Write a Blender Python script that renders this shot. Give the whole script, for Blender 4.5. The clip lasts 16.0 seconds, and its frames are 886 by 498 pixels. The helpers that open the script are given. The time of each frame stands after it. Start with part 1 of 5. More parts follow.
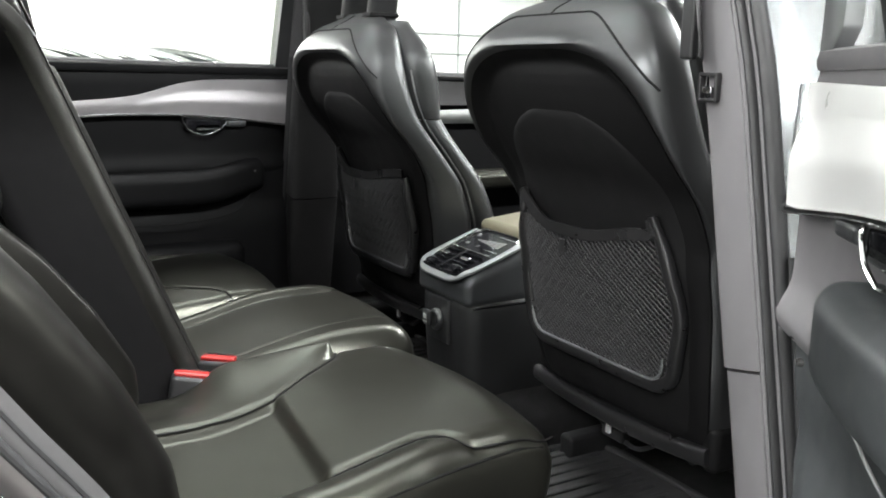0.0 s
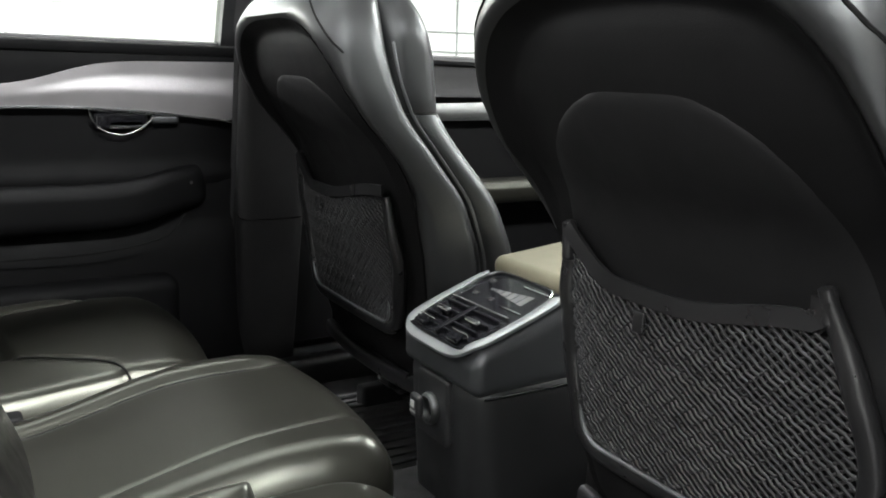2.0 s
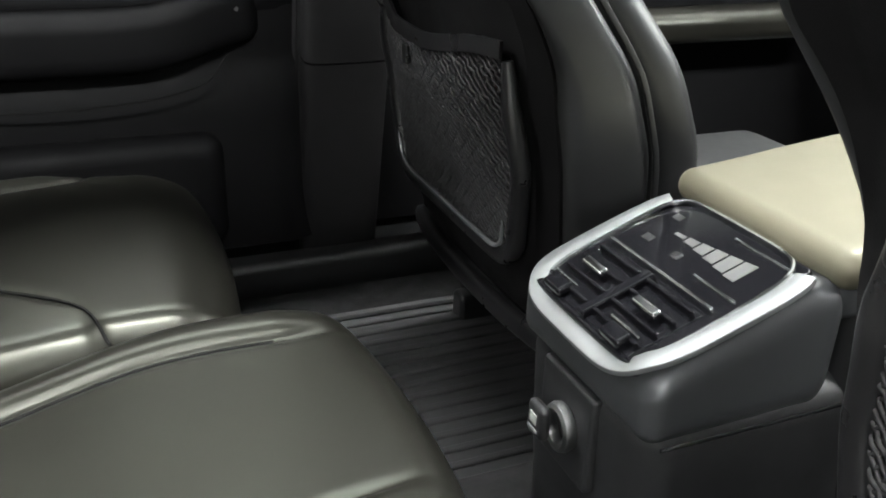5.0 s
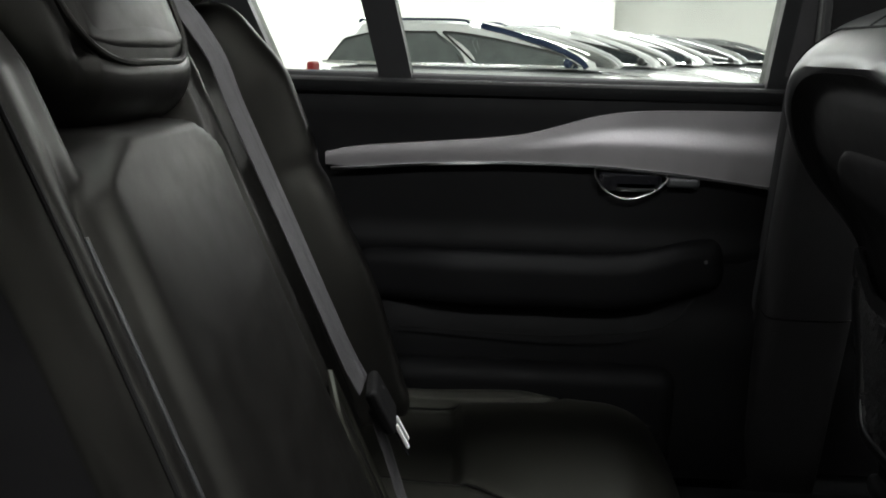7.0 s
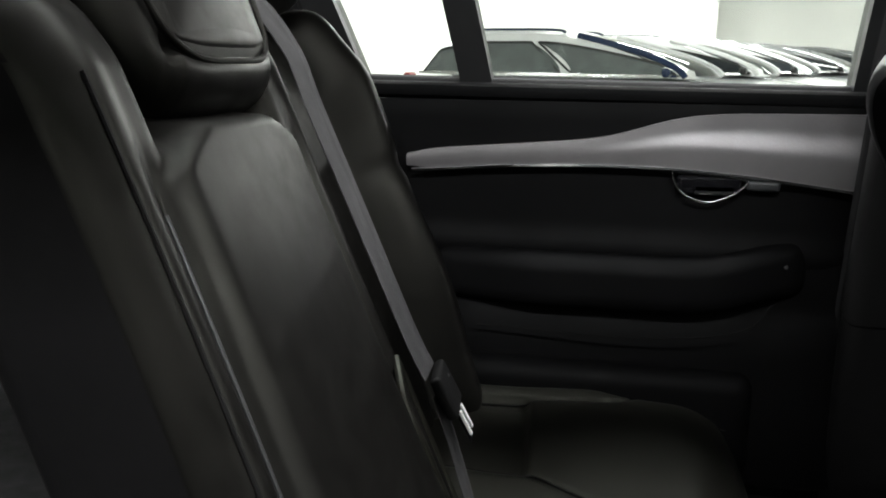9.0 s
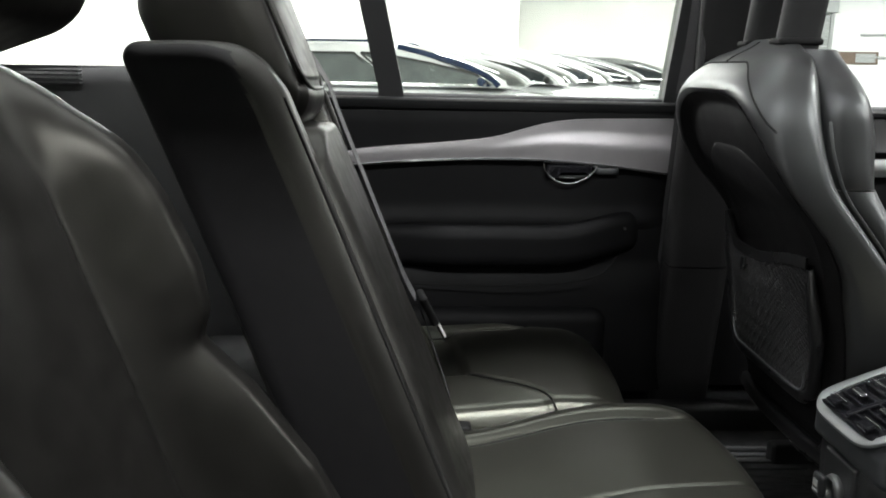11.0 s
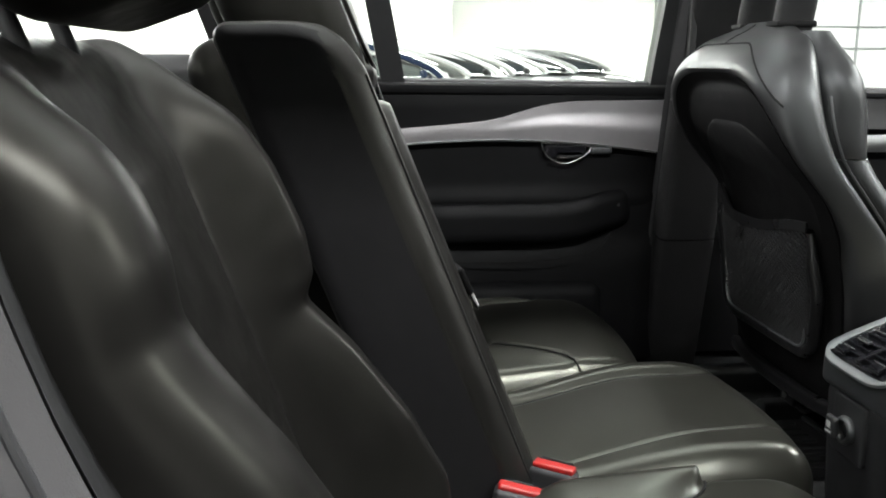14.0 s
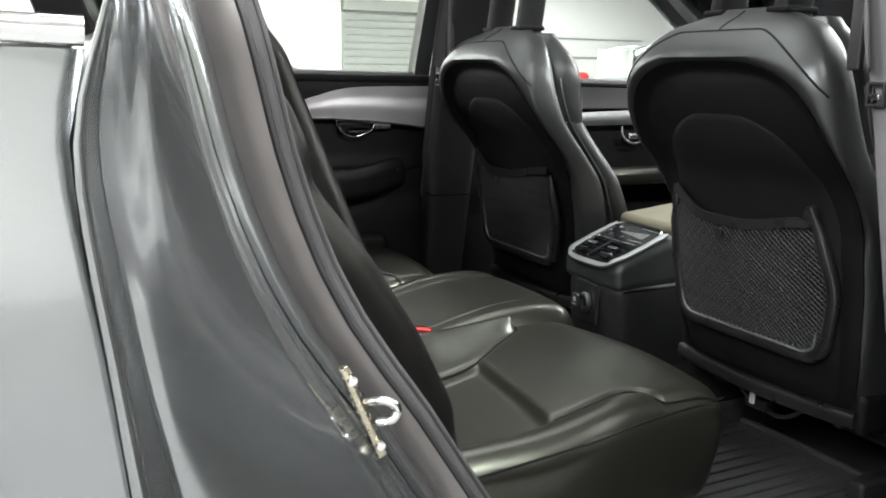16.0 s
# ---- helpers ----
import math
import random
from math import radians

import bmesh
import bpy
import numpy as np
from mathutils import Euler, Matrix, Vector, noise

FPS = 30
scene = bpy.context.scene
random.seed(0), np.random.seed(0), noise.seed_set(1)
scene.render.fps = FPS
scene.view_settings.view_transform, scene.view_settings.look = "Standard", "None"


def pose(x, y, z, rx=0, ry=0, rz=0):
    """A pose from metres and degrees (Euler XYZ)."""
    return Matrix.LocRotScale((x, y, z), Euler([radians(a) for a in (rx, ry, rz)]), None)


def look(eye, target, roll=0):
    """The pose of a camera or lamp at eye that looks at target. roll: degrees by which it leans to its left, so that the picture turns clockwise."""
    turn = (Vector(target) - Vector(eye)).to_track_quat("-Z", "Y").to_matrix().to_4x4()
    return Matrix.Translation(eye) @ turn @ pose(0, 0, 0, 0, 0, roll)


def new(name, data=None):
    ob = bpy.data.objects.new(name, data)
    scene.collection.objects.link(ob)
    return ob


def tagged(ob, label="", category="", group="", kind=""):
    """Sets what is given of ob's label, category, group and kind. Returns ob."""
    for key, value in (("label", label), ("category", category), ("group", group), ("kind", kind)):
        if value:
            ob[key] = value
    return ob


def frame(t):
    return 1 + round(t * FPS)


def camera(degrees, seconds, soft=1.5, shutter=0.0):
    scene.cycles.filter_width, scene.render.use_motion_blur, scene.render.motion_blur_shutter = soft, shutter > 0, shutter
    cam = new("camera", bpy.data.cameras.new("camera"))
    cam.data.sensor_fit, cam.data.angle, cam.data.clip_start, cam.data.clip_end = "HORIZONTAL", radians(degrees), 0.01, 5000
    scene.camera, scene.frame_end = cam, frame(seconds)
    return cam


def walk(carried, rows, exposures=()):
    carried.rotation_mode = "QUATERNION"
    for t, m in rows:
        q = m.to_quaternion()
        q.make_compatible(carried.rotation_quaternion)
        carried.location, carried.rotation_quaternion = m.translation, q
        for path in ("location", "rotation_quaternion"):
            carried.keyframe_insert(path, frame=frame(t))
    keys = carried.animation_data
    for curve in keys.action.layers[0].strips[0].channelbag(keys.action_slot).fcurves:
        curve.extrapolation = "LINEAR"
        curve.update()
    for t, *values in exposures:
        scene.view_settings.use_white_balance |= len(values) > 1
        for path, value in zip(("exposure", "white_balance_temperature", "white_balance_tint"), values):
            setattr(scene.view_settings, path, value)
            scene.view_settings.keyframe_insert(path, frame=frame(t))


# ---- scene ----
cam = camera(54.5, 16.0, soft=1.9)
PATH = [
    (0, (-0.756, -1.326, 1.102), (0.23, 0.365, 0.695), 1.3),
    (0.5, (-0.739, -1.238, 1.086), (0.26, 0.448, 0.685), 1.5),
    (1, (-0.631, -1.151, 1.055), (0.37, 0.534, 0.654), 1.3),
    (1.5, (-0.555, -1.051, 1.058), (0.441, 0.635, 0.652), 1.2),
    (2, (-0.495, -0.878, 1.066), (0.495, 0.81, 0.658), 1.4),
    (2.5, (-0.445, -0.734, 1.058), (0.55, 0.952, 0.648), 1.7),
    (3, (-0.357, -0.6, 1.029), (0.613, 1.088, 0.57), 1.5),
    (3.2, (-0.338, -0.547, 1.013), (0.636, 1.115, 0.478), 2.5),
    (5.3, (-0.297, -0.463, 1.077), (0.334, 1.235, 0.229), 2.1),
    (5.5, (-0.336, -0.503, 1.11), (0.217, 1.239, 0.296), 2.3),
    (5.8, (-0.374, -0.569, 1.136), (0.017, 1.279, 0.477), 2.2),
    (6, (-0.401, -0.583, 1.152), (-0.102, 1.312, 0.585), 1.5),
    (6.5, (-0.413, -0.607, 1.177), (-0.383, 1.332, 0.688), 0.7),
    (7, (-0.388, -0.534, 1.15), (-0.542, 1.408, 0.697), 1.0),
    (7.5, (-0.361, -0.436, 1.126), (-0.767, 1.472, 0.687), 0.6),
    (8, (-0.333, -0.403, 1.122), (-0.803, 1.494, 0.694), 0.6),
    (8.2, (-0.329, -0.416, 1.124), (-0.791, 1.482, 0.695), 0.6),
    (10.3, (-0.458, -0.884, 1.166), (-0.539, 1.071, 0.751), 0.6),
    (10.5, (-0.473, -0.921, 1.167), (-0.5, 1.036, 0.758), 0.6),
    (11, (-0.514, -0.98, 1.162), (-0.46, 0.977, 0.752), 0.8),
    (11.5, (-0.524, -1.011, 1.139), (-0.392, 0.942, 0.728), 0.5),
    (12, (-0.487, -0.927, 1.126), (-0.311, 1.02, 0.703), 0.6),
    (12.5, (-0.442, -0.798, 1.095), (-0.258, 1.147, 0.668), 0.2),
    (13, (-0.457, -0.79, 1.114), (-0.275, 1.153, 0.677), 0.0),
    (13.5, (-0.543, -0.878, 1.158), (-0.346, 1.065, 0.724), 0.2),
    (14, (-0.663, -1.043, 1.144), (-0.457, 0.901, 0.722), 0.3),
    (14.5, (-0.742, -1.195, 1.134), (-0.435, 0.736, 0.714), 0.3),
    (15, (-0.825, -1.326, 1.107), (-0.311, 0.562, 0.691), 0.8),
    (15.5, (-0.923, -1.379, 1.09), (-0.278, 0.469, 0.68), 0.9),
    (16, (-1.017, -1.398, 1.111), (-0.144, 0.355, 0.706), 0.9),
]
EXPOSURES = [(0.0, 0.55), (0.5, 0.45), (1.5, 0.38), (3.2, 0.28), (5.4, 0.88), (6.0, 0.6), (6.5, -0.35), (7.0, -0.85), (8.0, -0.95), (10.5, -0.15), (11.5, -0.05), (12.5, -0.2), (13.5, -0.1), (14.5, 0.35), (15.0, 0.5), (15.5, 0.45), (16.0, 0.2)]
walk(cam, [(t, look(eye, target, roll)) for t, eye, target, roll in PATH], EXPOSURES)

# ---- light: a closed hall with added ceiling lights, all unseen ----
LAMP_POWER = 1300.0
world = bpy.data.worlds.new("hall_air")
scene.world = world
world.use_nodes = True
world.node_tree.nodes["Background"].inputs[0].default_value = (0.9, 0.95, 1.0, 1)
world.node_tree.nodes["Background"].inputs[1].default_value = 0.05
HALL = (-22.0, 27.0, -11.0, 29.0, 5.2)   # x from, x to, y from, y to, height
# Added lamp rows; places and powers are set to balance cabin and walls.
LIGHTS = [(x, y) for y in (-4.6, 1.3, 14.0, 23.5) for x in (-14.0, -6.8, 0.8, 8.5, 17.0)]
for lx, ly in LIGHTS:
    lamp = bpy.data.lights.new("added_hall_lamp", "AREA")
    lamp.shape, lamp.size, lamp.size_y, lamp.energy = "RECTANGLE", 5.0, 0.9, LAMP_POWER * (0.75 if ly < 0 else 0.6 if ly < 10 else 1.1 if lx < -3 else 0.72)
    lamp.color = (0.985, 1.0, 0.99)
    new("added_hall_lamp", lamp).matrix_world = pose(lx, ly, HALL[4] - 0.16)


# ---- materials ----
def mat(name, color, rough=0.5, metal=0.0, spec=0.5, var=0.15, vscale=6.0, bump=0.0, bscale=400.0, kind="noise",
        coat=0.0, rvar=0.08, bdist=0.001, sheen=0.0):
    m = bpy.data.materials.new(name)
    m.use_nodes = True
    nt = m.node_tree
    b = nt.nodes["Principled BSDF"]
    tc = nt.nodes.new("ShaderNodeTexCoord")
    big = nt.nodes.new("ShaderNodeTexNoise")
    big.inputs["Scale"].default_value = vscale
    big.inputs["Detail"].default_value = 6.0
    nt.links.new(tc.outputs["Object"], big.inputs["Vector"])
    mix = nt.nodes.new("ShaderNodeMix")
    mix.data_type = "RGBA"
    lo = [max(0.0, c * (1 - var)) for c in color]
    hi = [min(1.0, c * (1 + var)) for c in color]
    mix.inputs["A"].default_value = (*lo, 1)
    mix.inputs["B"].default_value = (*hi, 1)
    ramp = nt.nodes.new("ShaderNodeMapRange")
    ramp.inputs["From Min"].default_value, ramp.inputs["From Max"].default_value = 0.3, 0.7
    nt.links.new(big.outputs["Fac"], ramp.inputs["Value"])
    nt.links.new(ramp.outputs["Result"], mix.inputs["Factor"])
    nt.links.new(mix.outputs["Result"], b.inputs["Base Color"])
    rr = nt.nodes.new("ShaderNodeMapRange")
    rr.inputs["From Min"].default_value, rr.inputs["From Max"].default_value = 0.25, 0.75
    rr.inputs["To Min"].default_value, rr.inputs["To Max"].default_value = max(0.0, rough - rvar), min(1.0, rough + rvar)
    mid = nt.nodes.new("ShaderNodeTexNoise")
    mid.inputs["Scale"].default_value = vscale * 5
    mid.inputs["Detail"].default_value = 4.0
    nt.links.new(tc.outputs["Object"], mid.inputs["Vector"])
    nt.links.new(mid.outputs["Fac"], rr.inputs["Value"])
    nt.links.new(rr.outputs["Result"], b.inputs["Roughness"])
    b.inputs["Metallic"].default_value = metal
    b.inputs["Specular IOR Level"].default_value = spec
    b.inputs["Coat Weight"].default_value = coat
    b.inputs["Coat Roughness"].default_value = 0.04
    b.inputs["Sheen Weight"].default_value = sheen
    if bump:
        if kind == "voronoi":
            tex = nt.nodes.new("ShaderNodeTexVoronoi")
            out = tex.outputs["Distance"]
        elif kind == "wave":
            tex = nt.nodes.new("ShaderNodeTexWave")
            out = tex.outputs["Fac"]
        else:
            tex = nt.nodes.new("ShaderNodeTexNoise")
            tex.inputs["Detail"].default_value = 3.0
            out = tex.outputs["Fac"]
        tex.inputs["Scale"].default_value = bscale
        nt.links.new(tc.outputs["Object"], tex.inputs["Vector"])
        bp = nt.nodes.new("ShaderNodeBump")
        bp.inputs["Strength"].default_value = bump
        bp.inputs["Distance"].default_value = bdist
        nt.links.new(out, bp.inputs["Height"])
        soft = nt.nodes.new("ShaderNodeTexNoise")
        soft.inputs["Scale"].default_value = 22.0
        soft.inputs["Detail"].default_value = 3.0
        nt.links.new(tc.outputs["Object"], soft.inputs["Vector"])
        bp2 = nt.nodes.new("ShaderNodeBump")
        bp2.inputs["Strength"].default_value = bump * 0.35
        bp2.inputs["Distance"].default_value = 0.004
        nt.links.new(soft.outputs["Fac"], bp2.inputs["Height"])
        nt.links.new(bp.outputs["Normal"], bp2.inputs["Normal"])
        nt.links.new(bp2.outputs["Normal"], b.inputs["Normal"])
    return m


def pane_material(name, tint):
    m = bpy.data.materials.new(name)
    m.use_nodes = True
    nt = m.node_tree
    nt.nodes.remove(nt.nodes["Principled BSDF"])
    clear = nt.nodes.new("ShaderNodeBsdfTransparent")
    clear.inputs["Color"].default_value = (*tint, 1)
    gloss = nt.nodes.new("ShaderNodeBsdfGlossy")
    gloss.inputs["Roughness"].default_value = 0.01
    fr = nt.nodes.new("ShaderNodeFresnel")
    fr.inputs["IOR"].default_value = 1.35
    mx = nt.nodes.new("ShaderNodeMixShader")
    nt.links.new(fr.outputs[0], mx.inputs[0])
    nt.links.new(clear.outputs[0], mx.inputs[1])
    nt.links.new(gloss.outputs[0], mx.inputs[2])
    nt.links.new(mx.outputs[0], nt.nodes["Material Output"].inputs[0])
    return m


def glow_material(name, color, strength):
    m = bpy.data.materials.new(name)
    m.use_nodes = True
    b = m.node_tree.nodes["Principled BSDF"]
    b.inputs["Base Color"].default_value = (*color, 1)
    b.inputs["Emission Color"].default_value = (*color, 1)
    b.inputs["Emission Strength"].default_value = strength
    return m


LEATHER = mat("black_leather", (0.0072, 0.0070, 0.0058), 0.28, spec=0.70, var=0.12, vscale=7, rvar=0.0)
# Windscreen glare on the lid is put into this pale base and specular.
LEATHER_GLARE = mat("glare_lid_leather", (0.095, 0.088, 0.062), 0.38, spec=0.7, var=0.16, vscale=7, bump=0.018, bscale=520, bdist=0.0003, rvar=0.03)
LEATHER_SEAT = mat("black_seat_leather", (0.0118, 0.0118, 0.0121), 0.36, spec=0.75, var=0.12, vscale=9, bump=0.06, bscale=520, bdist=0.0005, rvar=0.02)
# Shaded copy of the seat leather: the rear backrests' shade is in its colour.
LEATHER_SHADED = mat("shaded_black_leather", (0.0040, 0.0038, 0.0036), 0.36, spec=0.24, var=0.12, vscale=9, bump=0.06, bscale=520, bdist=0.0005)
# Matt side cover; shade beside the outer seat is put into its tone.
SIDE_COVER_SHADED = mat("shaded_side_cover", (0.0048, 0.0046, 0.0050), 0.75, spec=0.12, var=0.15, vscale=9, bump=0.1, bscale=700, bdist=0.0005)
SHELL = mat("black_shell_plastic", (0.0036, 0.0035, 0.0037), 0.60, spec=0.12, var=0.15, vscale=5, bump=0.2, bscale=700)
BACKPANEL = mat("black_back_panel", (0.0056, 0.0055, 0.0058), 0.6, spec=0.15, var=0.12, vscale=6, bump=0.15, bscale=800)
PLASTIC = mat("black_plastic", (0.012, 0.0122, 0.0128), 0.45, spec=0.45, bump=0.2, bscale=800)
# Shaded copy: the cabin's shade is put into this near-black door card.
CARD = mat("shaded_door_card", (0.0036, 0.0036, 0.0039), 0.6, spec=0.07, bump=0.12, bscale=600, bdist=0.0006)
# One grey trim in two copies: near-side light and cabin shade in their colours.
TRIM_LIT = mat("lit_grey_trim", (0.11, 0.106, 0.11), 0.6, spec=0.35, var=0.1, vscale=4, bump=0.2, bscale=900)
TRIM_SHADED = mat("shaded_grey_trim", (0.0075, 0.0073, 0.0077), 0.6, spec=0.26, var=0.1, vscale=4, bump=0.2, bscale=900)
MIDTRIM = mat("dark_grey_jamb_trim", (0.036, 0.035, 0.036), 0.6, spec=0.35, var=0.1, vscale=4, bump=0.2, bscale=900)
# Lit copy of the door card: light on the open door is in its colour.
CARD_LIT = mat("lit_door_card", (0.034, 0.037, 0.039), 0.5, spec=0.35, var=0.12, vscale=6, bump=0.12, bscale=600, bdist=0.0006)
RUBBER = mat("black_rubber", (0.016, 0.016, 0.017), 0.5, spec=0.4, bump=0.2, bscale=300)
FLANGE = mat("painted_flange", (0.10, 0.092, 0.091), 0.42, metal=0.3, var=0.14, vscale=10)
CARPET = mat("black_carpet", (0.022, 0.022, 0.0225), 0.95, spec=0.1, var=0.3, vscale=40, bump=1.0, bscale=900, bdist=0.003)
SEAL = mat("dark_door_seal", (0.006, 0.0072, 0.0088), 0.22, spec=0.4, bump=0.1, bscale=300)
MAT_RUBBER = mat("black_mat_rubber", (0.028, 0.028, 0.029), 0.55, spec=0.4, bump=0.3, bscale=300)
WEBBING = mat("black_belt_webbing", (0.034, 0.033, 0.035), 0.65, spec=0.3, bump=0.6, bscale=900, kind="wave", bdist=0.001)
NET = mat("dark_grey_net", (0.019, 0.0186, 0.0195), 0.5, spec=0.3, var=0.2, vscale=60)
NETFRAME = mat("dark_grey_frame_plastic", (0.011, 0.0108, 0.0114), 0.32, spec=0.6, bump=0.15, bscale=800)
ALU = mat("satin_aluminium", (0.21, 0.215, 0.213), 0.42, metal=1.0, var=0.06, bump=0.08, bscale=900)
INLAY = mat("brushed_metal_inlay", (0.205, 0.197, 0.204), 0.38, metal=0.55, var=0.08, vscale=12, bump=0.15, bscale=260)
# Pale, mostly diffuse metal: glints and hall light are put into its colour.
STEEL_GLINT = mat("glint_steel", (0.85, 0.85, 0.84), 0.35, metal=0.35, var=0.03)
CHROME = mat("chrome", (0.8, 0.8, 0.8), 0.12, metal=1.0, var=0.03)
STEEL = mat("zinc_steel", (0.50, 0.46, 0.36), 0.25, metal=1.0, var=0.2, vscale=40, bump=0.2, bscale=200)
PIANO = mat("gloss_black", (0.005, 0.005, 0.006), 0.10, spec=0.28, rvar=0.03)
GREYPRINT = mat("grey_print", (0.065, 0.065, 0.065), 0.4)
GUNMETAL = mat("gunmetal_satin", (0.042, 0.044, 0.046), 0.42, metal=0.4, var=0.05)
SATIN = mat("satin_grey_metal", (0.210, 0.217, 0.220), 0.40, metal=0.7, var=0.05)
PRINT = mat("white_print", (0.6, 0.6, 0.6), 0.5)
RED = mat("red_button_plastic", (0.22, 0.006, 0.005), 0.4, spec=0.45)
PAINT = mat("dark_grey_metallic_paint", (0.285, 0.298, 0.304), 0.20, metal=0.9, var=0.03, vscale=4, coat=1.0, rvar=0.0)
# specular tints put coloured highlights into the leathers
for m, tint in ((LEATHER, (0.97, 1.0, 0.86)), (LEATHER_GLARE, (1.0, 0.95, 0.74)), (LEATHER_SHADED, (1.0, 0.98, 0.88)), (LEATHER_SEAT, (0.95, 0.99, 1.0))):
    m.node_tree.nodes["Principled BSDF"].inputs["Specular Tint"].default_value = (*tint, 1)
GLASS = pane_material("clear_glass", (0.93, 0.955, 0.945))
PRIVACY = pane_material("tinted_rear_glass", (0.845, 0.870, 0.835))
ROOFGLASS = pane_material("tinted_roof_glass", (0.24, 0.255, 0.25))
DARKGLASS = mat("dark_car_glass", (0.02, 0.024, 0.028), 0.05, spec=0.6, rvar=0.02)
# Paler base: the white wall's reflection is partly put into the glass colour.
LIGHTGLASS = mat("reflection_car_glass", (0.10, 0.115, 0.115), 0.04, spec=1.0, rvar=0.02, coat=1.0)
NAVYGLASS = mat("navy_car_glass", (0.016, 0.026, 0.062), 0.06, spec=0.6, rvar=0.02)
THREAD = mat("pale_grey_thread", (0.30, 0.30, 0.30), 0.7)
BLACKTHREAD = mat("dark_thread", (0.005, 0.005, 0.005), 0.8, spec=0.1)
LINING = mat("charcoal_headlining", (0.050, 0.049, 0.048), 0.9, spec=0.2, bump=0.4, bscale=700)
WALLWHITE = mat("white_painted_wall", (0.71, 0.715, 0.69), 0.8, spec=0.2, var=0.07, vscale=0.5, bump=0.2, bscale=30, bdist=0.01)
JOINT = mat("grey_wall_joint", (0.54, 0.54, 0.53), 0.8, spec=0.2)
CONCRETE = mat("grey_concrete_floor", (0.14, 0.14, 0.14), 0.45, spec=0.4, var=0.12, vscale=0.7, bump=0.2, bscale=60, bdist=0.004)
SHUTTER = mat("grey_shutter_steel", (0.30, 0.31, 0.30), 0.5, metal=0.2, var=0.1, vscale=2)
BROWN = mat("brown_sign_board", (0.12, 0.085, 0.06), 0.6)
REDPAINT = mat("red_paint", (0.6, 0.03, 0.03), 0.4)
CARWHITE = mat("white_car_paint", (0.74, 0.75, 0.76), 0.3, coat=1.0, var=0.03)
CARSILVER = mat("silver_car_paint", (0.55, 0.56, 0.58), 0.3, metal=0.6, coat=1.0, var=0.04)
CARGREY = mat("grey_car_paint", (0.22, 0.225, 0.23), 0.3, metal=0.5, coat=1.0, var=0.04)
TYRE = mat("tyre_rubber", (0.02, 0.02, 0.02), 0.8)
GLOW = glow_material("lamp_diffuser", (1.0, 0.99, 0.975), 16.0)
MIRROR = mat("mirror_glass", (0.85, 0.87, 0.86), 0.02, metal=1.0, var=0.0, rvar=0.0)


# ---- mesh helpers ----
def thing(name, at, label, category, group="", kind=""):
    ob = new(name)
    ob.location = at
    ob.empty_display_size = 0.05
    return tagged(ob, label, category, group, kind)


def base_of(ob):
    while ob.parent:
        ob = ob.parent
    return Vector(ob.location)


def finish(name, bm, material, smooth=True):
    bmesh.ops.recalc_face_normals(bm, faces=bm.faces)
    me = bpy.data.meshes.new(name)
    bm.to_mesh(me)
    bm.free()
    me.materials.append(material)
    if smooth:
        for p in me.polygons:
            p.use_smooth = True
    return me


def sharpen(me, angle=40):
    me.set_sharp_from_angle(angle=radians(angle))


def part(name, bm, material, parent, label="", sharp=40):
    bm.transform(Matrix.Translation(-base_of(parent)))
    me = finish(name, bm, material)
    sharpen(me, sharp)
    ob = new(name, me)
    ob.parent = parent
    if label:
        ob["label"] = label
    return ob


def single(name, bm, material, label="", category="", kind="", group="", sharp=40):
    me = finish(name, bm, material)
    sharpen(me, sharp)
    return tagged(new(name, me), label, category, group, kind)


def axis_steps(h, r, n, k=4):
    corner = [(h - r) + r * math.tan(i / k * math.pi / 4) for i in range(k + 1)]
    inner = [-(h - r) + 2 * (h - r) * i / n for i in range(1, n)]
    return [-c for c in reversed(corner)] + inner + corner


def rbox(c, d, r, n=(6, 6, 6), fn=None, m=None):
    """A box with rounded edges: centre, size, edge radius, steps along each axis; fn bends its points."""
    bm = bmesh.new()
    h = [x / 2 for x in d]
    r = min(r, min(h) * 0.98)
    s = [axis_steps(h[i], r, n[i]) for i in range(3)]
    made = {}

    def vert(p):
        key = tuple(round(x, 6) for x in p)
        if key not in made:
            q = Vector([max(-(h[i] - r), min(h[i] - r, p[i])) for i in range(3)])
            v = Vector(p) - q
            w = q + v.normalized() * r + Vector(c)
            if m is not None:
                w = m @ w
            if fn:
                w = fn(w)
            made[key] = bm.verts.new(w)
        return made[key]

    for a in range(3):
        b, e = (a + 1) % 3, (a + 2) % 3
        for sign in (-1, 1):
            for i in range(len(s[b]) - 1):
                for j in range(len(s[e]) - 1):
                    quad = []
                    for di, dj in ((0, 0), (1, 0), (1, 1), (0, 1)):
                        p = [0, 0, 0]
                        p[a], p[b], p[e] = sign * h[a], s[b][i + di], s[e][j + dj]
                        quad.append(vert(p))
                    if len(set(quad)) == 4:
                        bm.faces.new(quad)
    return bm


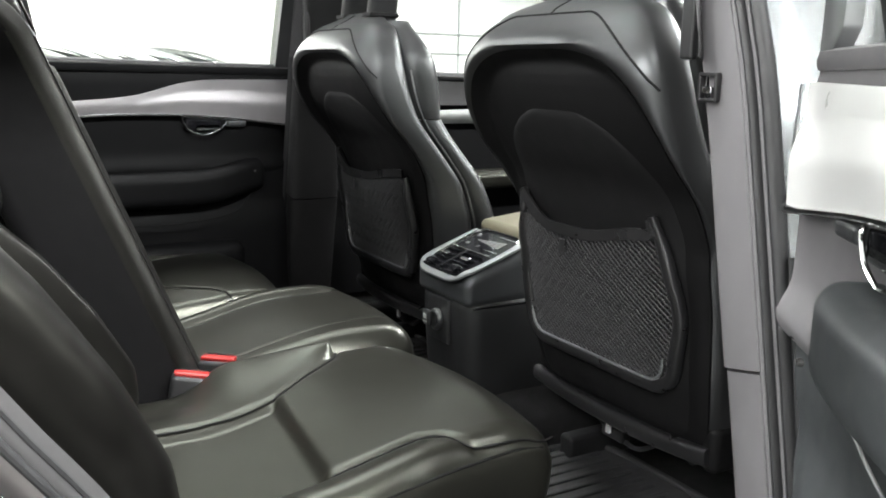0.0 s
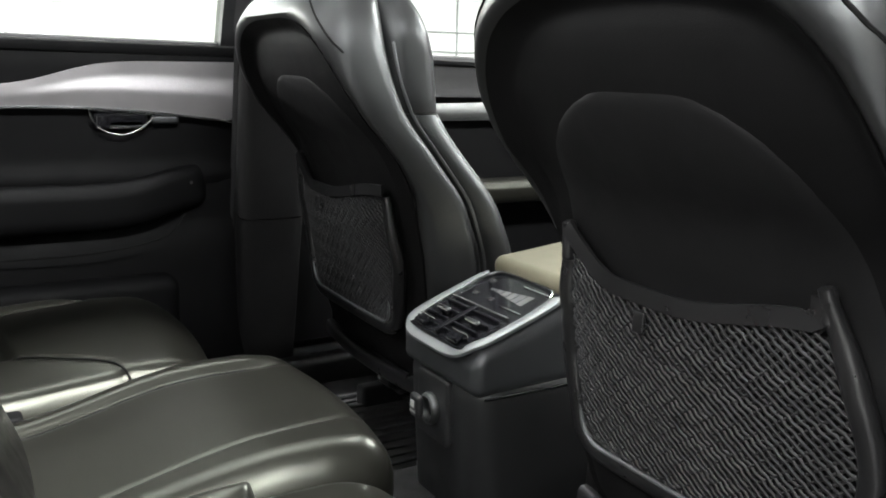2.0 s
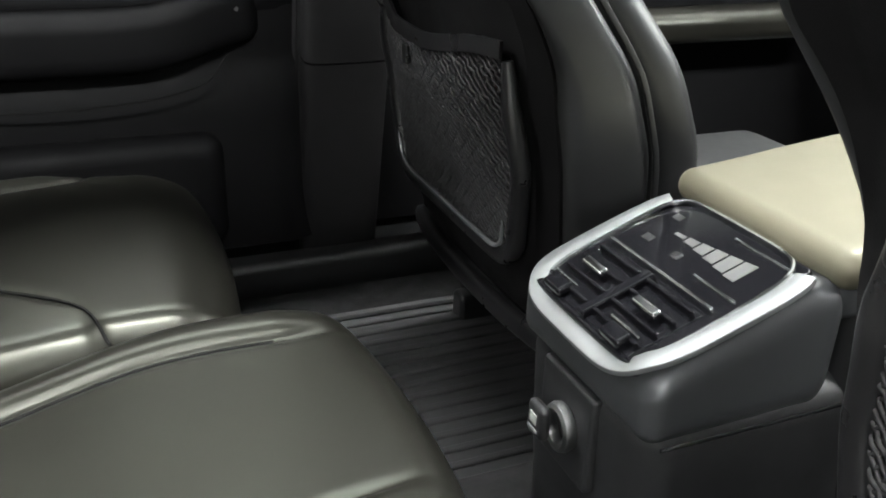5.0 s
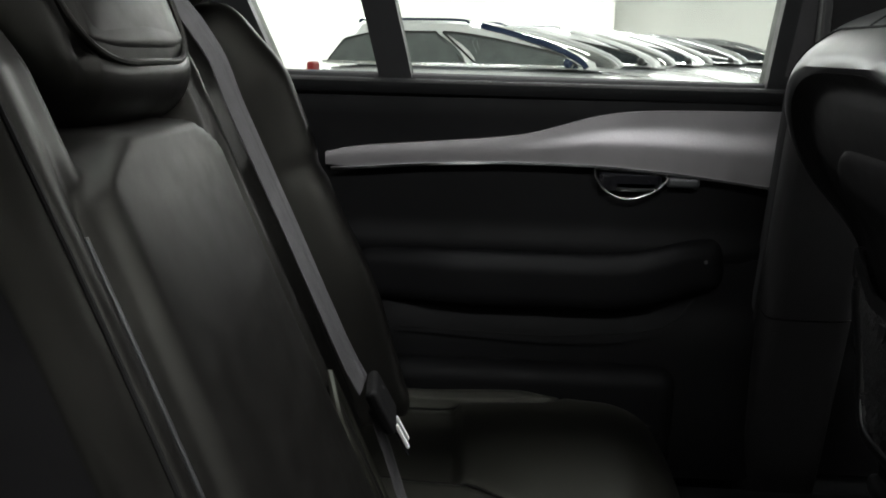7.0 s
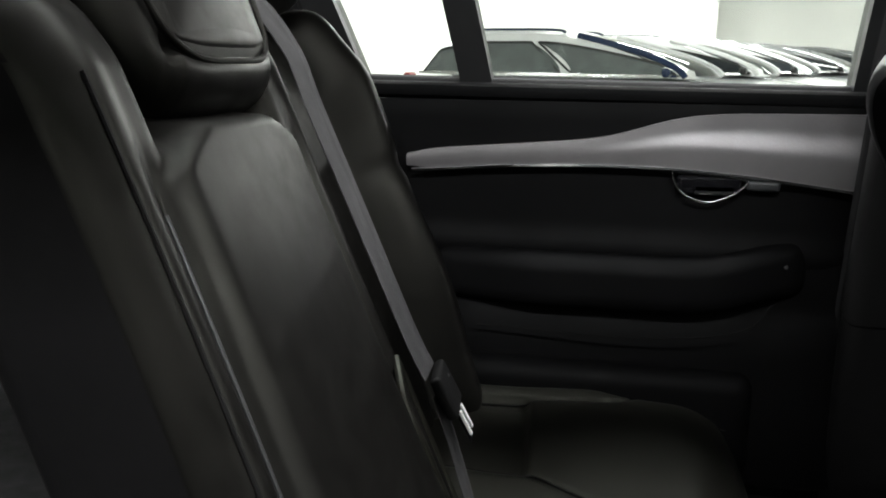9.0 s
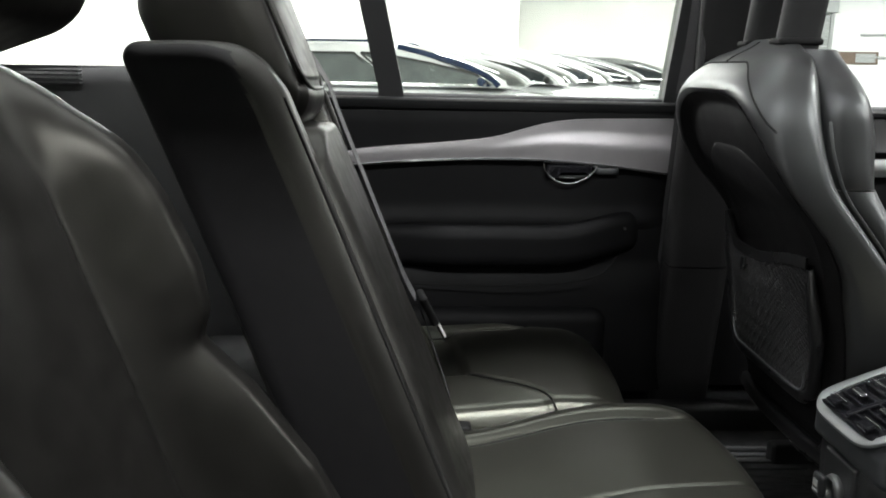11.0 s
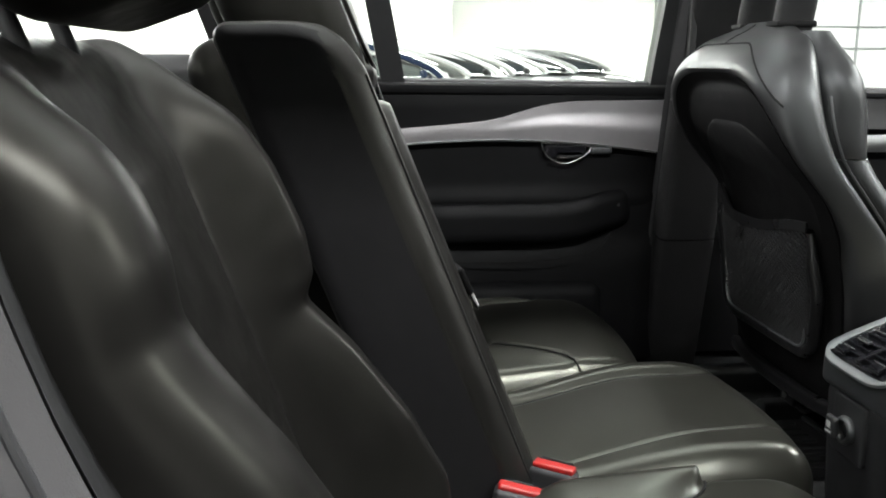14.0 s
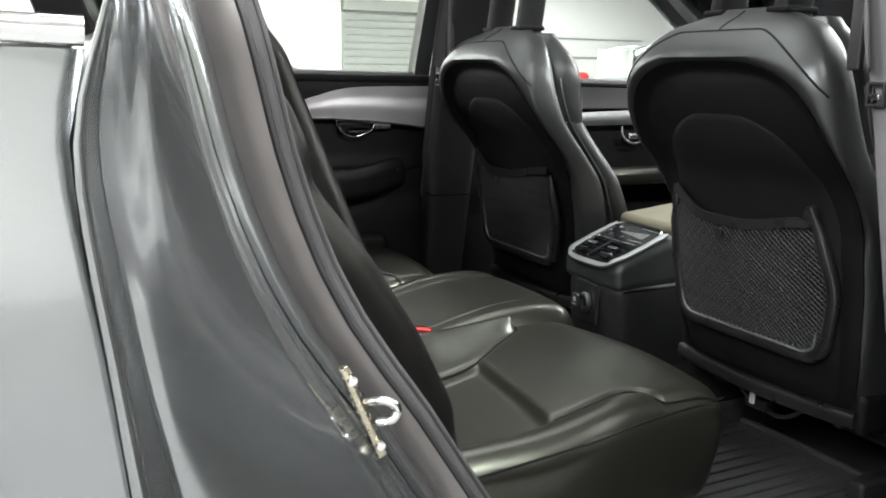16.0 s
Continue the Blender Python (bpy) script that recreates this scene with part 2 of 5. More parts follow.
def grid_slab(fn, nu, nv, off):
    """A curved sheet with thickness: fn(u, v) for u, v in 0..1, and the way off(u, v) to its back."""
    bm = bmesh.new()
    f = [[bm.verts.new(fn(i / nu, j / nv)) for j in range(nv + 1)] for i in range(nu + 1)]
    k = [[bm.verts.new(Vector(fn(i / nu, j / nv)) + Vector(off(i / nu, j / nv) if callable(off) else off)) for j in range(nv + 1)] for i in range(nu + 1)]
    for i in range(nu):
        for j in range(nv):
            bm.faces.new((f[i][j], f[i + 1][j], f[i + 1][j + 1], f[i][j + 1]))
            bm.faces.new((k[i][j], k[i][j + 1], k[i + 1][j + 1], k[i + 1][j]))
    for i in range(nu):
        bm.faces.new((f[i][0], k[i][0], k[i + 1][0], f[i + 1][0]))
        bm.faces.new((f[i][nv], f[i + 1][nv], k[i + 1][nv], k[i][nv]))
    for j in range(nv):
        bm.faces.new((f[0][j], f[0][j + 1], k[0][j + 1], k[0][j]))
        bm.faces.new((f[nu][j], k[nu][j], k[nu][j + 1], f[nu][j + 1]))
    return bm


def loft(rings, caps=True):
    bm = bmesh.new()
    vs = [[bm.verts.new(p) for p in ring] for ring in rings]
    n = len(vs[0])
    for a, b in zip(vs, vs[1:]):
        for i in range(n):
            bm.faces.new((a[i], a[(i + 1) % n], b[(i + 1) % n], b[i]))
    if caps:
        bm.faces.new(list(reversed(vs[0])))
        bm.faces.new(vs[-1])
    return bm


def spline(pts, n):
    """A smooth line through a few points."""
    pts = [Vector(p) for p in pts]
    ext = [2 * pts[0] - pts[1]] + pts + [2 * pts[-1] - pts[-2]]
    out = []
    for i in range(1, len(ext) - 2):
        a, b, c, d = ext[i - 1:i + 3]
        for k in range(n):
            t = k / n
            out.append(0.5 * ((2 * b) + (c - a) * t + (2 * a - 5 * b + 4 * c - d) * t * t + (3 * b - a - 3 * c + d) * t ** 3))
    out.append(pts[-1])
    return out


def sweep(path, profile, up, closed=False, scale=None):
    """profile: points (side, normal) carried along the path, with the normal nearest to up."""
    path = [Vector(p) for p in path]
    rings = []
    for i, p in enumerate(path):
        if closed:
            t = path[(i + 1) % len(path)] - path[i - 1]
        else:
            t = path[min(i + 1, len(path) - 1)] - path[max(i - 1, 0)]
        t.normalize()
        u = Vector(up(i / (len(path) - 1)) if callable(up) else up)
        side = t.cross(u).normalized()
        nor = side.cross(t).normalized()
        k = scale(i / (len(path) - 1)) if scale else 1.0
        rings.append([p + side * a * k + nor * b * k for a, b in profile])
    if not closed:
        return loft(rings)
    bm = bmesh.new()
    vs = [[bm.verts.new(q) for q in ring] for ring in rings]
    n = len(profile)
    for i in range(len(vs)):
        a, b = vs[i], vs[(i + 1) % len(vs)]
        for j in range(n):
            bm.faces.new((a[j], a[(j + 1) % n], b[(j + 1) % n], b[j]))
    return bm


def oval(a, b, n=10, power=2.0):
    out = []
    for i in range(n):
        t = 2 * math.pi * i / n
        c, s = math.cos(t), math.sin(t)
        out.append((a * math.copysign(abs(c) ** (2 / power), c), b * math.copysign(abs(s) ** (2 / power), s)))
    return out


def strap_profile(w, t):
    return [(-w / 2, -t / 2), (w / 2, -t / 2), (w / 2, t / 2), (-w / 2, t / 2)]


def prism(outline, axis, a0, a1, bevel=0.0, segments=2):
    """A flat outline pushed along an axis; outline in the two other axes, in x, y, z order."""
    bm = bmesh.new()

    def at(p, a):
        v = list(p)
        v.insert(axis, a)
        return v

    lo = [bm.verts.new(at(p, a0)) for p in outline]
    hi = [bm.verts.new(at(p, a1)) for p in outline]
    n = len(outline)
    bm.faces.new(lo)
    bm.faces.new(list(reversed(hi)))
    for i in range(n):
        bm.faces.new((lo[i], hi[i], hi[(i + 1) % n], lo[(i + 1) % n]))
    if bevel:
        bmesh.ops.bevel(bm, geom=list(bm.edges), offset=bevel, segments=segments, profile=0.5, affect="EDGES")
    return bm


def disc(c, r, depth, axis, n=24, bevel=0.0):
    ring = [(r * math.cos(2 * math.pi * i / n), r * math.sin(2 * math.pi * i / n)) for i in range(n)]
    other = [i for i in range(3) if i != axis]
    out = [(c[other[0]] + a, c[other[1]] + b) for a, b in ring]
    bm = prism(out, axis, c[axis] - depth / 2, c[axis] + depth / 2)
    if bevel:
        bmesh.ops.bevel(bm, geom=[e for e in bm.edges if abs(e.verts[0].co[axis] - e.verts[1].co[axis]) < 1e-6], offset=bevel, segments=2, affect="EDGES")
    return bm


def smooth(a, b, x):
    t = max(0.0, min(1.0, (x - a) / (b - a)))
    return t * t * (3 - 2 * t)


def bell(x, c, w):
    return math.exp(-((x - c) / w) ** 2)


def interp(x, xs, ys):
    return float(np.interp(x, xs, ys))


# ---- the hall ----
X0, X1, Y0, Y1, HZ = HALL
single("ground", rbox(((X0 + X1) / 2, (Y0 + Y1) / 2, -0.1), (X1 - X0 + 2, Y1 - Y0 + 2, 0.2), 0.01, (2, 2, 1)), CONCRETE,
       "smooth grey concrete floor of a parking hall", "floor", "structure")
single("ceiling", rbox(((X0 + X1) / 2, (Y0 + Y1) / 2, HZ + 0.15), (X1 - X0 + 2, Y1 - Y0 + 2, 0.3), 0.01, (2, 2, 1)), WALLWHITE,
       "white painted hall ceiling", "ceiling", "structure")


def wall(name, x0, x1, y0, y1):
    return single(name, rbox(((x0 + x1) / 2, (y0 + y1) / 2, HZ / 2), (x1 - x0, y1 - y0, HZ), 0.01, (2, 2, 2)), WALLWHITE,
                  "white painted block wall of the hall", "wall", "structure")


CORNER = 2.55
wall("wall_north_1", X0, CORNER, Y1 - 2.0, Y1 - 1.7)
wall("wall_north_2", CORNER - 0.3, X1, Y1, Y1 + 0.3)
wall("wall_north_return", CORNER - 0.3, CORNER, Y1 - 1.7, Y1)
wall("wall_south", X0, X1, Y0 - 0.3, Y0)
wall("wall_west", X0 - 0.3, X0, Y0 - 0.3, Y1)
wall("wall_east", X1, X1 + 0.3, Y0 - 0.3, Y1 + 0.3)


def hall_joints(name, x0, x1, y, dz, dx):
    """Recessed-looking dark joints between the wall blocks, laid 4 mm proud."""
    bm = bmesh.new()
    z = 0.9
    while z < HZ:
        bmesh.ops.create_cube(bm, size=1, matrix=pose((x0 + x1) / 2, y - 0.004, z) @ Matrix.Diagonal((x1 - x0, 0.008, 0.018, 1)))
        z += dz
    x = x0 + dx
    while x < x1:
        bmesh.ops.create_cube(bm, size=1, matrix=pose(x, y - 0.0045, HZ / 2) @ Matrix.Diagonal((0.018, 0.008, HZ, 1)))
        x += dx
    return single(name, bm, JOINT, "grey joints between white wall panels", "wall joints", "structure")


hall_joints("trim_1", X0 + 0.2, -7.5, Y1 - 2.0, 1.15, 3.1)
hall_joints("trim_2", 13.0, X1 - 0.2, Y1, 1.3, 2.4)


def roller_shutter(x0, x1, y):
    t = thing("roller_shutter", ((x0 + x1) / 2, y, 0), "grey steel roller shutter in the white wall", "shutter")
    part("guide", rbox((x0 - 0.06, y - 0.05, 1.6), (0.12, 0.1, 3.2), 0.01), SHUTTER, t)
    part("guide", rbox((x1 + 0.06, y - 0.05, 1.6), (0.12, 0.1, 3.2), 0.01), SHUTTER, t)
    for i in range(12):
        part("slat", rbox(((x0 + x1) / 2, y - 0.03, 0.14 + i * 0.26), (x1 - x0, 0.04, 0.245), 0.015, (1, 1, 2)), SHUTTER, t)
    part("box", rbox(((x0 + x1) / 2, y - 0.16, 3.4), (x1 - x0 + 0.3, 0.3, 0.4), 0.03), SHUTTER, t)


roller_shutter(10.0, 13.4, Y1 - 0.002)

sign = thing("sign_board", (14.2, Y1 - 0.05, 1.72), "brown sign board on the white hall wall", "sign")
part("board", rbox((13.9, Y1 - 0.03, 1.72), (2.6, 0.05, 0.42), 0.01), BROWN, sign)
part("panel", rbox((14.75, Y1 - 0.062, 1.72), (0.7, 0.012, 0.3), 0.004), SHUTTER, sign, "small grey panel")
pipe = thing("wall_conduit", (17.0, Y1 - 0.05, 0), "thin grey conduit run on the white wall", "conduit")
part("riser", rbox((17.4, Y1 - 0.05, 2.6), (0.09, 0.06, 5.1), 0.02), SHUTTER, pipe)
part("run", rbox((19.0, Y1 - 0.05, 2.5), (9.0, 0.06, 0.07), 0.02), SHUTTER, pipe)
part("run", rbox((19.0, Y1 - 0.05, 1.75), (9.0, 0.06, 0.07), 0.02), SHUTTER, pipe)
redball = thing("red_marker", (20.3, Y1 - 0.3, 0.0), "round red marker on a thin white post", "marker")
part("post", rbox((20.3, Y1 - 0.3, 0.4), (0.08, 0.08, 0.8), 0.03), CARWHITE, redball)
part("cap", rbox((20.3, Y1 - 0.3, 0.95), (0.55, 0.4, 0.4), 0.18, (2, 2, 2)), REDPAINT, redball, "rounded red cap")

# fittings for the added lamps, out of view
for lx, ly in LIGHTS:
    t = thing("added_ceiling_light", (lx, ly, HZ), "added, unseen ceiling light with a glowing diffuser", "ceiling light", "hall ceiling lights")
    part("housing", rbox((lx, ly, HZ - 0.06), (5.1, 1.0, 0.1), 0.02, (2, 2, 1)), CARWHITE, t)
    part("diffuser", rbox((lx, ly, HZ - 0.125), (5.0, 0.9, 0.03), 0.01, (2, 2, 1)), GLOW, t, "glowing white diffuser")


# ---- parked cars ----
def parked_car(x, y, length, height, paint, glass, accent, words):
    """A car that faces along +x, its middle at x, y."""
    t = thing("parked_car", (x, y, 0), words, "car", "row of parked cars")
    hl, hw = length / 2, 0.9
    xs = [-1.0, -0.97, -0.9, -0.6, -0.2, 0.2, 0.5, 0.8, 0.95, 1.0]
    tops = [0.72, 0.86, 0.93, 0.97, 0.98, 0.98, 0.93, 0.84, 0.74, 0.6]
    rings = []
    for u, top in zip(xs, tops):
        w = hw * (1 - 0.16 * abs(u) ** 6)
        bot, n = 0.22 + 0.1 * abs(u) ** 8, 20
        ring = []
        for a, b in oval(w, (top - bot) / 2, n, 4.0):
            ring.append((x + u * hl, y + a, (top + bot) / 2 + b))
        rings.append(ring)
    body = part("body", loft(rings), paint, t)
    # roof, pillars and windows over the waist
    rear, front, roof_r, roof_f = -0.92 * hl, 0.60 * hl, -0.74 * hl, -0.02 * hl
    zb, zt = 0.95, height

    def cabin(u, v, grow=0.0):
        z = zb + (zt - zb) * v
        a = rear + (roof_r - rear) * v
        b = front + (roof_f - front) * v ** 1.7
        return x + a + (b - a) * u, y, z

    rings = []
    for k in range(7):
        v = k / 6
        a, _, z = cabin(0, v)
        b, _, _ = cabin(1, v)
        w = hw - 0.04 - 0.2 * v ** 1.4
        ring = [((a + b) / 2 + p, y + q, z) for p, q in oval((b - a) / 2, w, 28, 6.0)]
        rings.append(ring)
    part("cabin", loft(rings), paint, t, "car cabin with rounded roof")
    a, _, _ = cabin(0, 1)
    b, _, _ = cabin(1, 1)
    rings = []
    for k in range(5):
        v = k / 4
        s = 1 - 0.34 * v ** 2.0
        rings.append([((a + b) / 2 + p * s, y + q * s, zt - 0.03 + 0.09 * v) for p, q in oval((b - a) / 2 + 0.07, hw - 0.22, 28, 3.0)])
    part("roof", loft(rings), paint, t)
    for sgn in (-1, 1):
        def side(u, v, out=0.0, sgn=sgn):
            px, _, z = cabin(u, v)
            return Vector((px, y + sgn * (hw - 0.034 + out - 0.2 * v ** 1.4 - 0.05 * abs(2 * u - 1) ** 8), z))

        def arch(u):
            return 0.80 * (1 - max(0.0, (u - 0.62) / 0.42) ** 2.2) * (1 - 0.35 * max(0.0, (0.30 - u) / 0.30) ** 2)
        for u0, u1 in ((0.05, 0.25), (0.29, 0.58), (0.62, 0.955)):
            part("side_window", grid_slab(lambda p, q, u0=u0, u1=u1: side(u0 + (u1 - u0) * p, 0.08 + (arch(u0 + (u1 - u0) * p) - 0.08) * q, 0.004), 10, 5, (0, -sgn * 0.02, 0)), glass, t, "reflecting side window")
            edge = [side(u0 + (u1 - u0) * k / 10, arch(u0 + (u1 - u0) * k / 10), 0.008) for k in range(11)]
            part("window_trim", sweep(edge, strap_profile(0.03, 0.012), (0, sgn, 0.2)), RUBBER, t)
            for uu in (u0, u1):
                part("window_trim", sweep([side(uu, 0.08, 0.008), side(uu, max(0.12, arch(uu)), 0.008)], strap_profile(0.025, 0.012), (0, sgn, 0.2)), RUBBER, t)
        part("screen_pillar", sweep([side(0.985, 0.04 + 0.92 * k / 8, 0.006) for k in range(9)], oval(0.035, 0.018, 10, 3), (0.6, sgn, 0.4)), accent if sgn < 0 else paint, t, "screen pillar")
        part("sill_trim", sweep([side(0.03 + 0.93 * k / 8, 0.055, 0.008) for k in range(9)], strap_profile(0.03, 0.012), (0, sgn, 0.1)), CHROME, t)
        part("roof_rail", sweep(spline([(x + roof_r + 0.1, y + sgn * (hw - 0.3), zt + 0.02), (x + roof_r + 0.25, y + sgn * (hw - 0.3), zt + 0.055),
                                         (x + roof_f - 0.3, y + sgn * (hw - 0.3), zt + 0.05), (x + roof_f - 0.1, y + sgn * (hw - 0.3), zt + 0.015)], 5),
                                 oval(0.020, 0.016, 8), (0, 0, 1)), accent if accent is NAVYGLASS else CARSILVER, t)
        part("mirror", rbox((x + front - 0.22, y + sgn * (hw + 0.09), 1.02), (0.10, 0.15, 0.11), 0.045, (2, 2, 2)), accent if accent is NAVYGLASS else RUBBER, t)
        for wx in (-0.62 * hl, 0.62 * hl):
            w = part("wheel", disc((x + wx, y + sgn * (hw - 0.12), 0.33), 0.33, 0.22, 1, 28, 0.03), TYRE, t)
            part("rim", disc((x + wx, y + sgn * (hw - 0.03), 0.33), 0.22, 0.06, 1, 20, 0.02), CARSILVER, w, "silver wheel rim")
        part("headlight", rbox((x + 0.93 * hl, y + sgn * 0.66, 0.68), (0.2, 0.28, 0.12), 0.05, (2, 2, 2)), GLASS, t)
        part("tail_light", rbox((x - 0.97 * hl, y + sgn * 0.68, 0.82), (0.1, 0.2, 0.3), 0.04, (2, 2, 2)), RED, t)

    def shield(u, v):
        f = 0.05 + 0.92 * v
        z = zb + (zt - zb) * f
        b = front + (roof_f - front) * f ** 1.7
        w = (hw - 0.10 - 0.2 * f ** 1.4) * (2 * u - 1)
        return (x + b + 0.014 - 0.22 * abs(2 * u - 1) ** 3, y + w, z)
    part("windscreen", grid_slab(shield, 12, 6, (0.010, 0, 0.006)), DARKGLASS, t, "sloping windscreen")
    t.rotation_euler = (0, 0, radians(-20))
    return t


parked_car(-0.60, 10.4, 4.7, 1.44, CARWHITE, LIGHTGLASS, NAVYGLASS, "white estate car with navy screen pillars and roof rails")
parked_car(0.6, 13.3, 4.6, 1.46, CARWHITE, DARKGLASS, CARWHITE, "white parked car beside a white estate")
parked_car(1.8, 16.2, 4.6, 1.47, CARWHITE, DARKGLASS, CARWHITE, "white parked car in a row")
parked_car(3.2, 19.1, 4.6, 1.46, CARSILVER, DARKGLASS, CARSILVER, "silver parked car in a row")
parked_car(4.9, 22.0, 4.5, 1.45, CARGREY, DARKGLASS, CARGREY, "grey parked car at the far end of the row")


# ---- the car's shell ----
OUT = 0.93            # half width of the body


def lean(z):
    """How far the side walls stand at a height: upright below the waist, leaning in above."""
    return 0.83 - 0.30 * max(0.0, z - 1.10)


single("car_floor", rbox((0.0, 0, 0.385), (2.6, 1.52, 0.07), 0.02, (4, 4, 1)), CARPET, "black carpeted car floor", "car floor", "structure")
single("luggage_floor", rbox((-1.52, 0, 0.50), (1.50, 1.50, 0.24), 0.03, (4, 4, 1)), CARPET, "black carpeted luggage floor behind the seats", "car floor", "structure")
single("car_tunnel", rbox((0.25, 0, 0.45), (1.5, 0.30, 0.14), 0.06, (6, 4, 3)), CARPET, "black carpeted floor tunnel under the console", "car floor", "structure")



def seal_x(z):
    return interp(z, [0.42, 0.60, 0.80, 0.85, 0.90, 0.95, 1.00, 1.05, 1.10, 1.22, 1.35, 1.52], [-0.54, -0.64, -0.765, -0.800, -0.832, -0.857, -0.876, -0.891, -0.902, -0.930, -0.965, -1.0])


def lip_x(z):
    return interp(z, [0.42, 0.80, 0.95, 1.01, 1.06, 1.09, 1.12, 1.15, 1.30, 1.52], [-0.95, -0.965, -0.980, -0.987, -0.991, -0.987, -0.978, -0.968, -0.985, -1.04])


body = thing("car_body", (0.0, 0.0, 0.0), "dark grey metallic car body with open rear door", "car body")
for s in (-1, 1):
    # side sill and lower body
    part("side_sill", rbox((-0.2, s * 0.83, 0.33), (2.4, 0.18, 0.22), 0.05, (6, 2, 2)), PAINT, body)
    part("sill_plate", rbox((-0.15, s * 0.79, 0.446), (1.5, 0.14, 0.010), 0.003, (4, 1, 1)), PLASTIC, body, "black sill plate")
    part("inner_sill", rbox((-0.15, s * 0.735, 0.435), (1.5, 0.05, 0.08), 0.015, (4, 2, 2)), PLASTIC, body, "black inner sill trim")

    # quarter panel behind the rear door
    def quarter(u, v, s=s):
        z = 0.32 + 0.80 * v
        x = lip_x(z) - 0.001 - 1.25 * u
        return (x, s * (OUT - 0.028 + 0.012 * smooth(0, 0.005, u) + 0.014 * smooth(0.02, 0.35, u) - 0.022 * v ** 6 - 0.04 * (1 - v) ** 3 - 0.12 * u ** 4), z)
    part("quarter_panel", grid_slab(quarter, 24, 16, (0, -s * 0.030, 0)), PAINT, body)
    part("quarter_inner", rbox((-1.58, s * 0.80, 0.80), (1.1, 0.10, 0.72), 0.04, (4, 2, 3)) if s < 0 else rbox((-1.49, s * 0.80, 0.79), (1.28, 0.10, 0.74), 0.04, (4, 2, 3)), PLASTIC, body, "black luggage side trim")
    part("waist_trim", sweep([(-0.980 - 0.12 * i, s * (OUT - 0.040 - 0.04 * (i / 10) ** 3), 1.129 + 0.003 * i) for i in range(11)], oval(0.008, 0.009, 10, 3), (0, s, 0)), CHROME, body, "chrome waist trim")
    part("waist_shelf", grid_slab(lambda u, v, s=s: (lip_x(1.12) - 0.050 - 1.2 * u, s * (OUT - 0.065 - 0.085 * v - 0.04 * u), 1.122 + 0.008 * v), 12, 3, (0, 0, -0.005)), PLASTIC, body, "black window ledge")
    part("quarter_glass", grid_slab(lambda u, v, s=s: ((-0.92 if s > 0 else -1.02) - 1.1 * u - 0.12 * v * (1 - u), s * (lean(1.145 + 0.36 * v) + 0.03 - 0.05 * u), 1.145 + 0.36 * v), 8, 6, (0, -s * 0.004, 0)), PRIVACY, body).visible_shadow = False
    part("quarter_frame", sweep([((-0.90 if s > 0 else -1.07) - 1.03 * i / 8, s * (0.80 - 0.05 * i / 8), 1.132) for i in range(9)], strap_profile(0.05, 0.03), (0, s, 0)), PLASTIC, body)
    # pillars
    if s > 0:
        part("c_pillar", sweep([(-0.86 - 0.15 * k / 6, lean(1.08 + 0.5 * k / 6), 1.08 + 0.5 * k / 6) for k in range(7)], strap_profile(0.10, 0.07), (0, s, 0)), TRIM_SHADED, body)
    part("d_pillar", sweep([(-2.22 + 0.2 * k / 6, s * (lean(1.08 + 0.5 * k / 6) - 0.06), 1.08 + 0.5 * k / 6) for k in range(7)], strap_profile(0.16, 0.08), (0, s, 0)), TRIM_SHADED, body)
    part("a_pillar", sweep([(1.30 - 0.85 * k / 6, s * (lean(1.06 + 0.52 * k / 6) + 0.0), 1.06 + 0.52 * k / 6) for k in range(7)], strap_profile(0.09, 0.08), (0, s, 0)), TRIM_SHADED, body)
    part("roof_rail_trim", sweep([(0.5 - 2.5 * k / 8, s * 0.66, 1.585) for k in range(9)], oval(0.06, 0.035, 12, 3), (0, 0, 1)), LINING, body)
    part("front_wing", rbox((1.65, s * 0.86, 0.68), (0.9, 0.12, 0.72), 0.06, (3, 2, 3)), PAINT, body)

# roof, unseen, with an assumed glass panel that lets overhead light in
def roof_piece(x0, x1, y0, y1, top, drop):
    def at(u, v):
        x, y = x0 + (x1 - x0) * u, y0 + (y1 - y0) * v
        return (x, y, top - 0.05 * (y / 0.7) ** 2 - 0.05 * ((x + 0.85) / 1.31) ** 4)
    return grid_slab(at, 12, 8, (0, 0, drop))


for x0, x1, y0, y1 in ((0.46, 0.24, -0.7, 0.7), (-1.12, -2.16, -0.7, 0.7), (0.24, -1.12, -0.7, -0.56), (0.24, -1.12, 0.56, 0.7)):
    part("roof", roof_piece(x0, x1, y0, y1, 1.66, -0.03), PAINT, body)
    part("headlining", roof_piece(x0, x1, y0 * 0.97, y1 * 0.97, 1.60, 0.02), LINING, body, "charcoal fabric headlining")
part("roof_glass", roof_piece(0.26, -1.14, -0.58, 0.58, 1.652, -0.006), ROOFGLASS, body, "tinted glass roof panel").visible_shadow = False
part("windscreen", grid_slab(lambda u, v: (1.36 - 0.88 * v - 0.10 * (2 * u - 1) ** 2, (1.50 - 0.18 * v) * (u - 0.5), 1.06 + 0.53 * v), 10, 8, (0.003, 0, 0.004)), GLASS, body).visible_shadow = False
part("dashboard", rbox((1.12, 0, 0.86), (0.42, 1.46, 0.40), 0.12, (3, 8, 4)), PLASTIC, body, "black dashboard")
part("bulkhead", rbox((1.30, 0, 0.70), (0.10, 1.60, 0.70), 0.03, (2, 3, 3)), CARPET, body)
part("bonnet", grid_slab(lambda u, v: (1.36 + 0.72 * u, 1.6 * (v - 0.5), 1.06 - 0.10 * u ** 2 - 0.04 * (2 * v - 1) ** 2), 8, 8, (0, 0, -0.03)), PAINT, body)
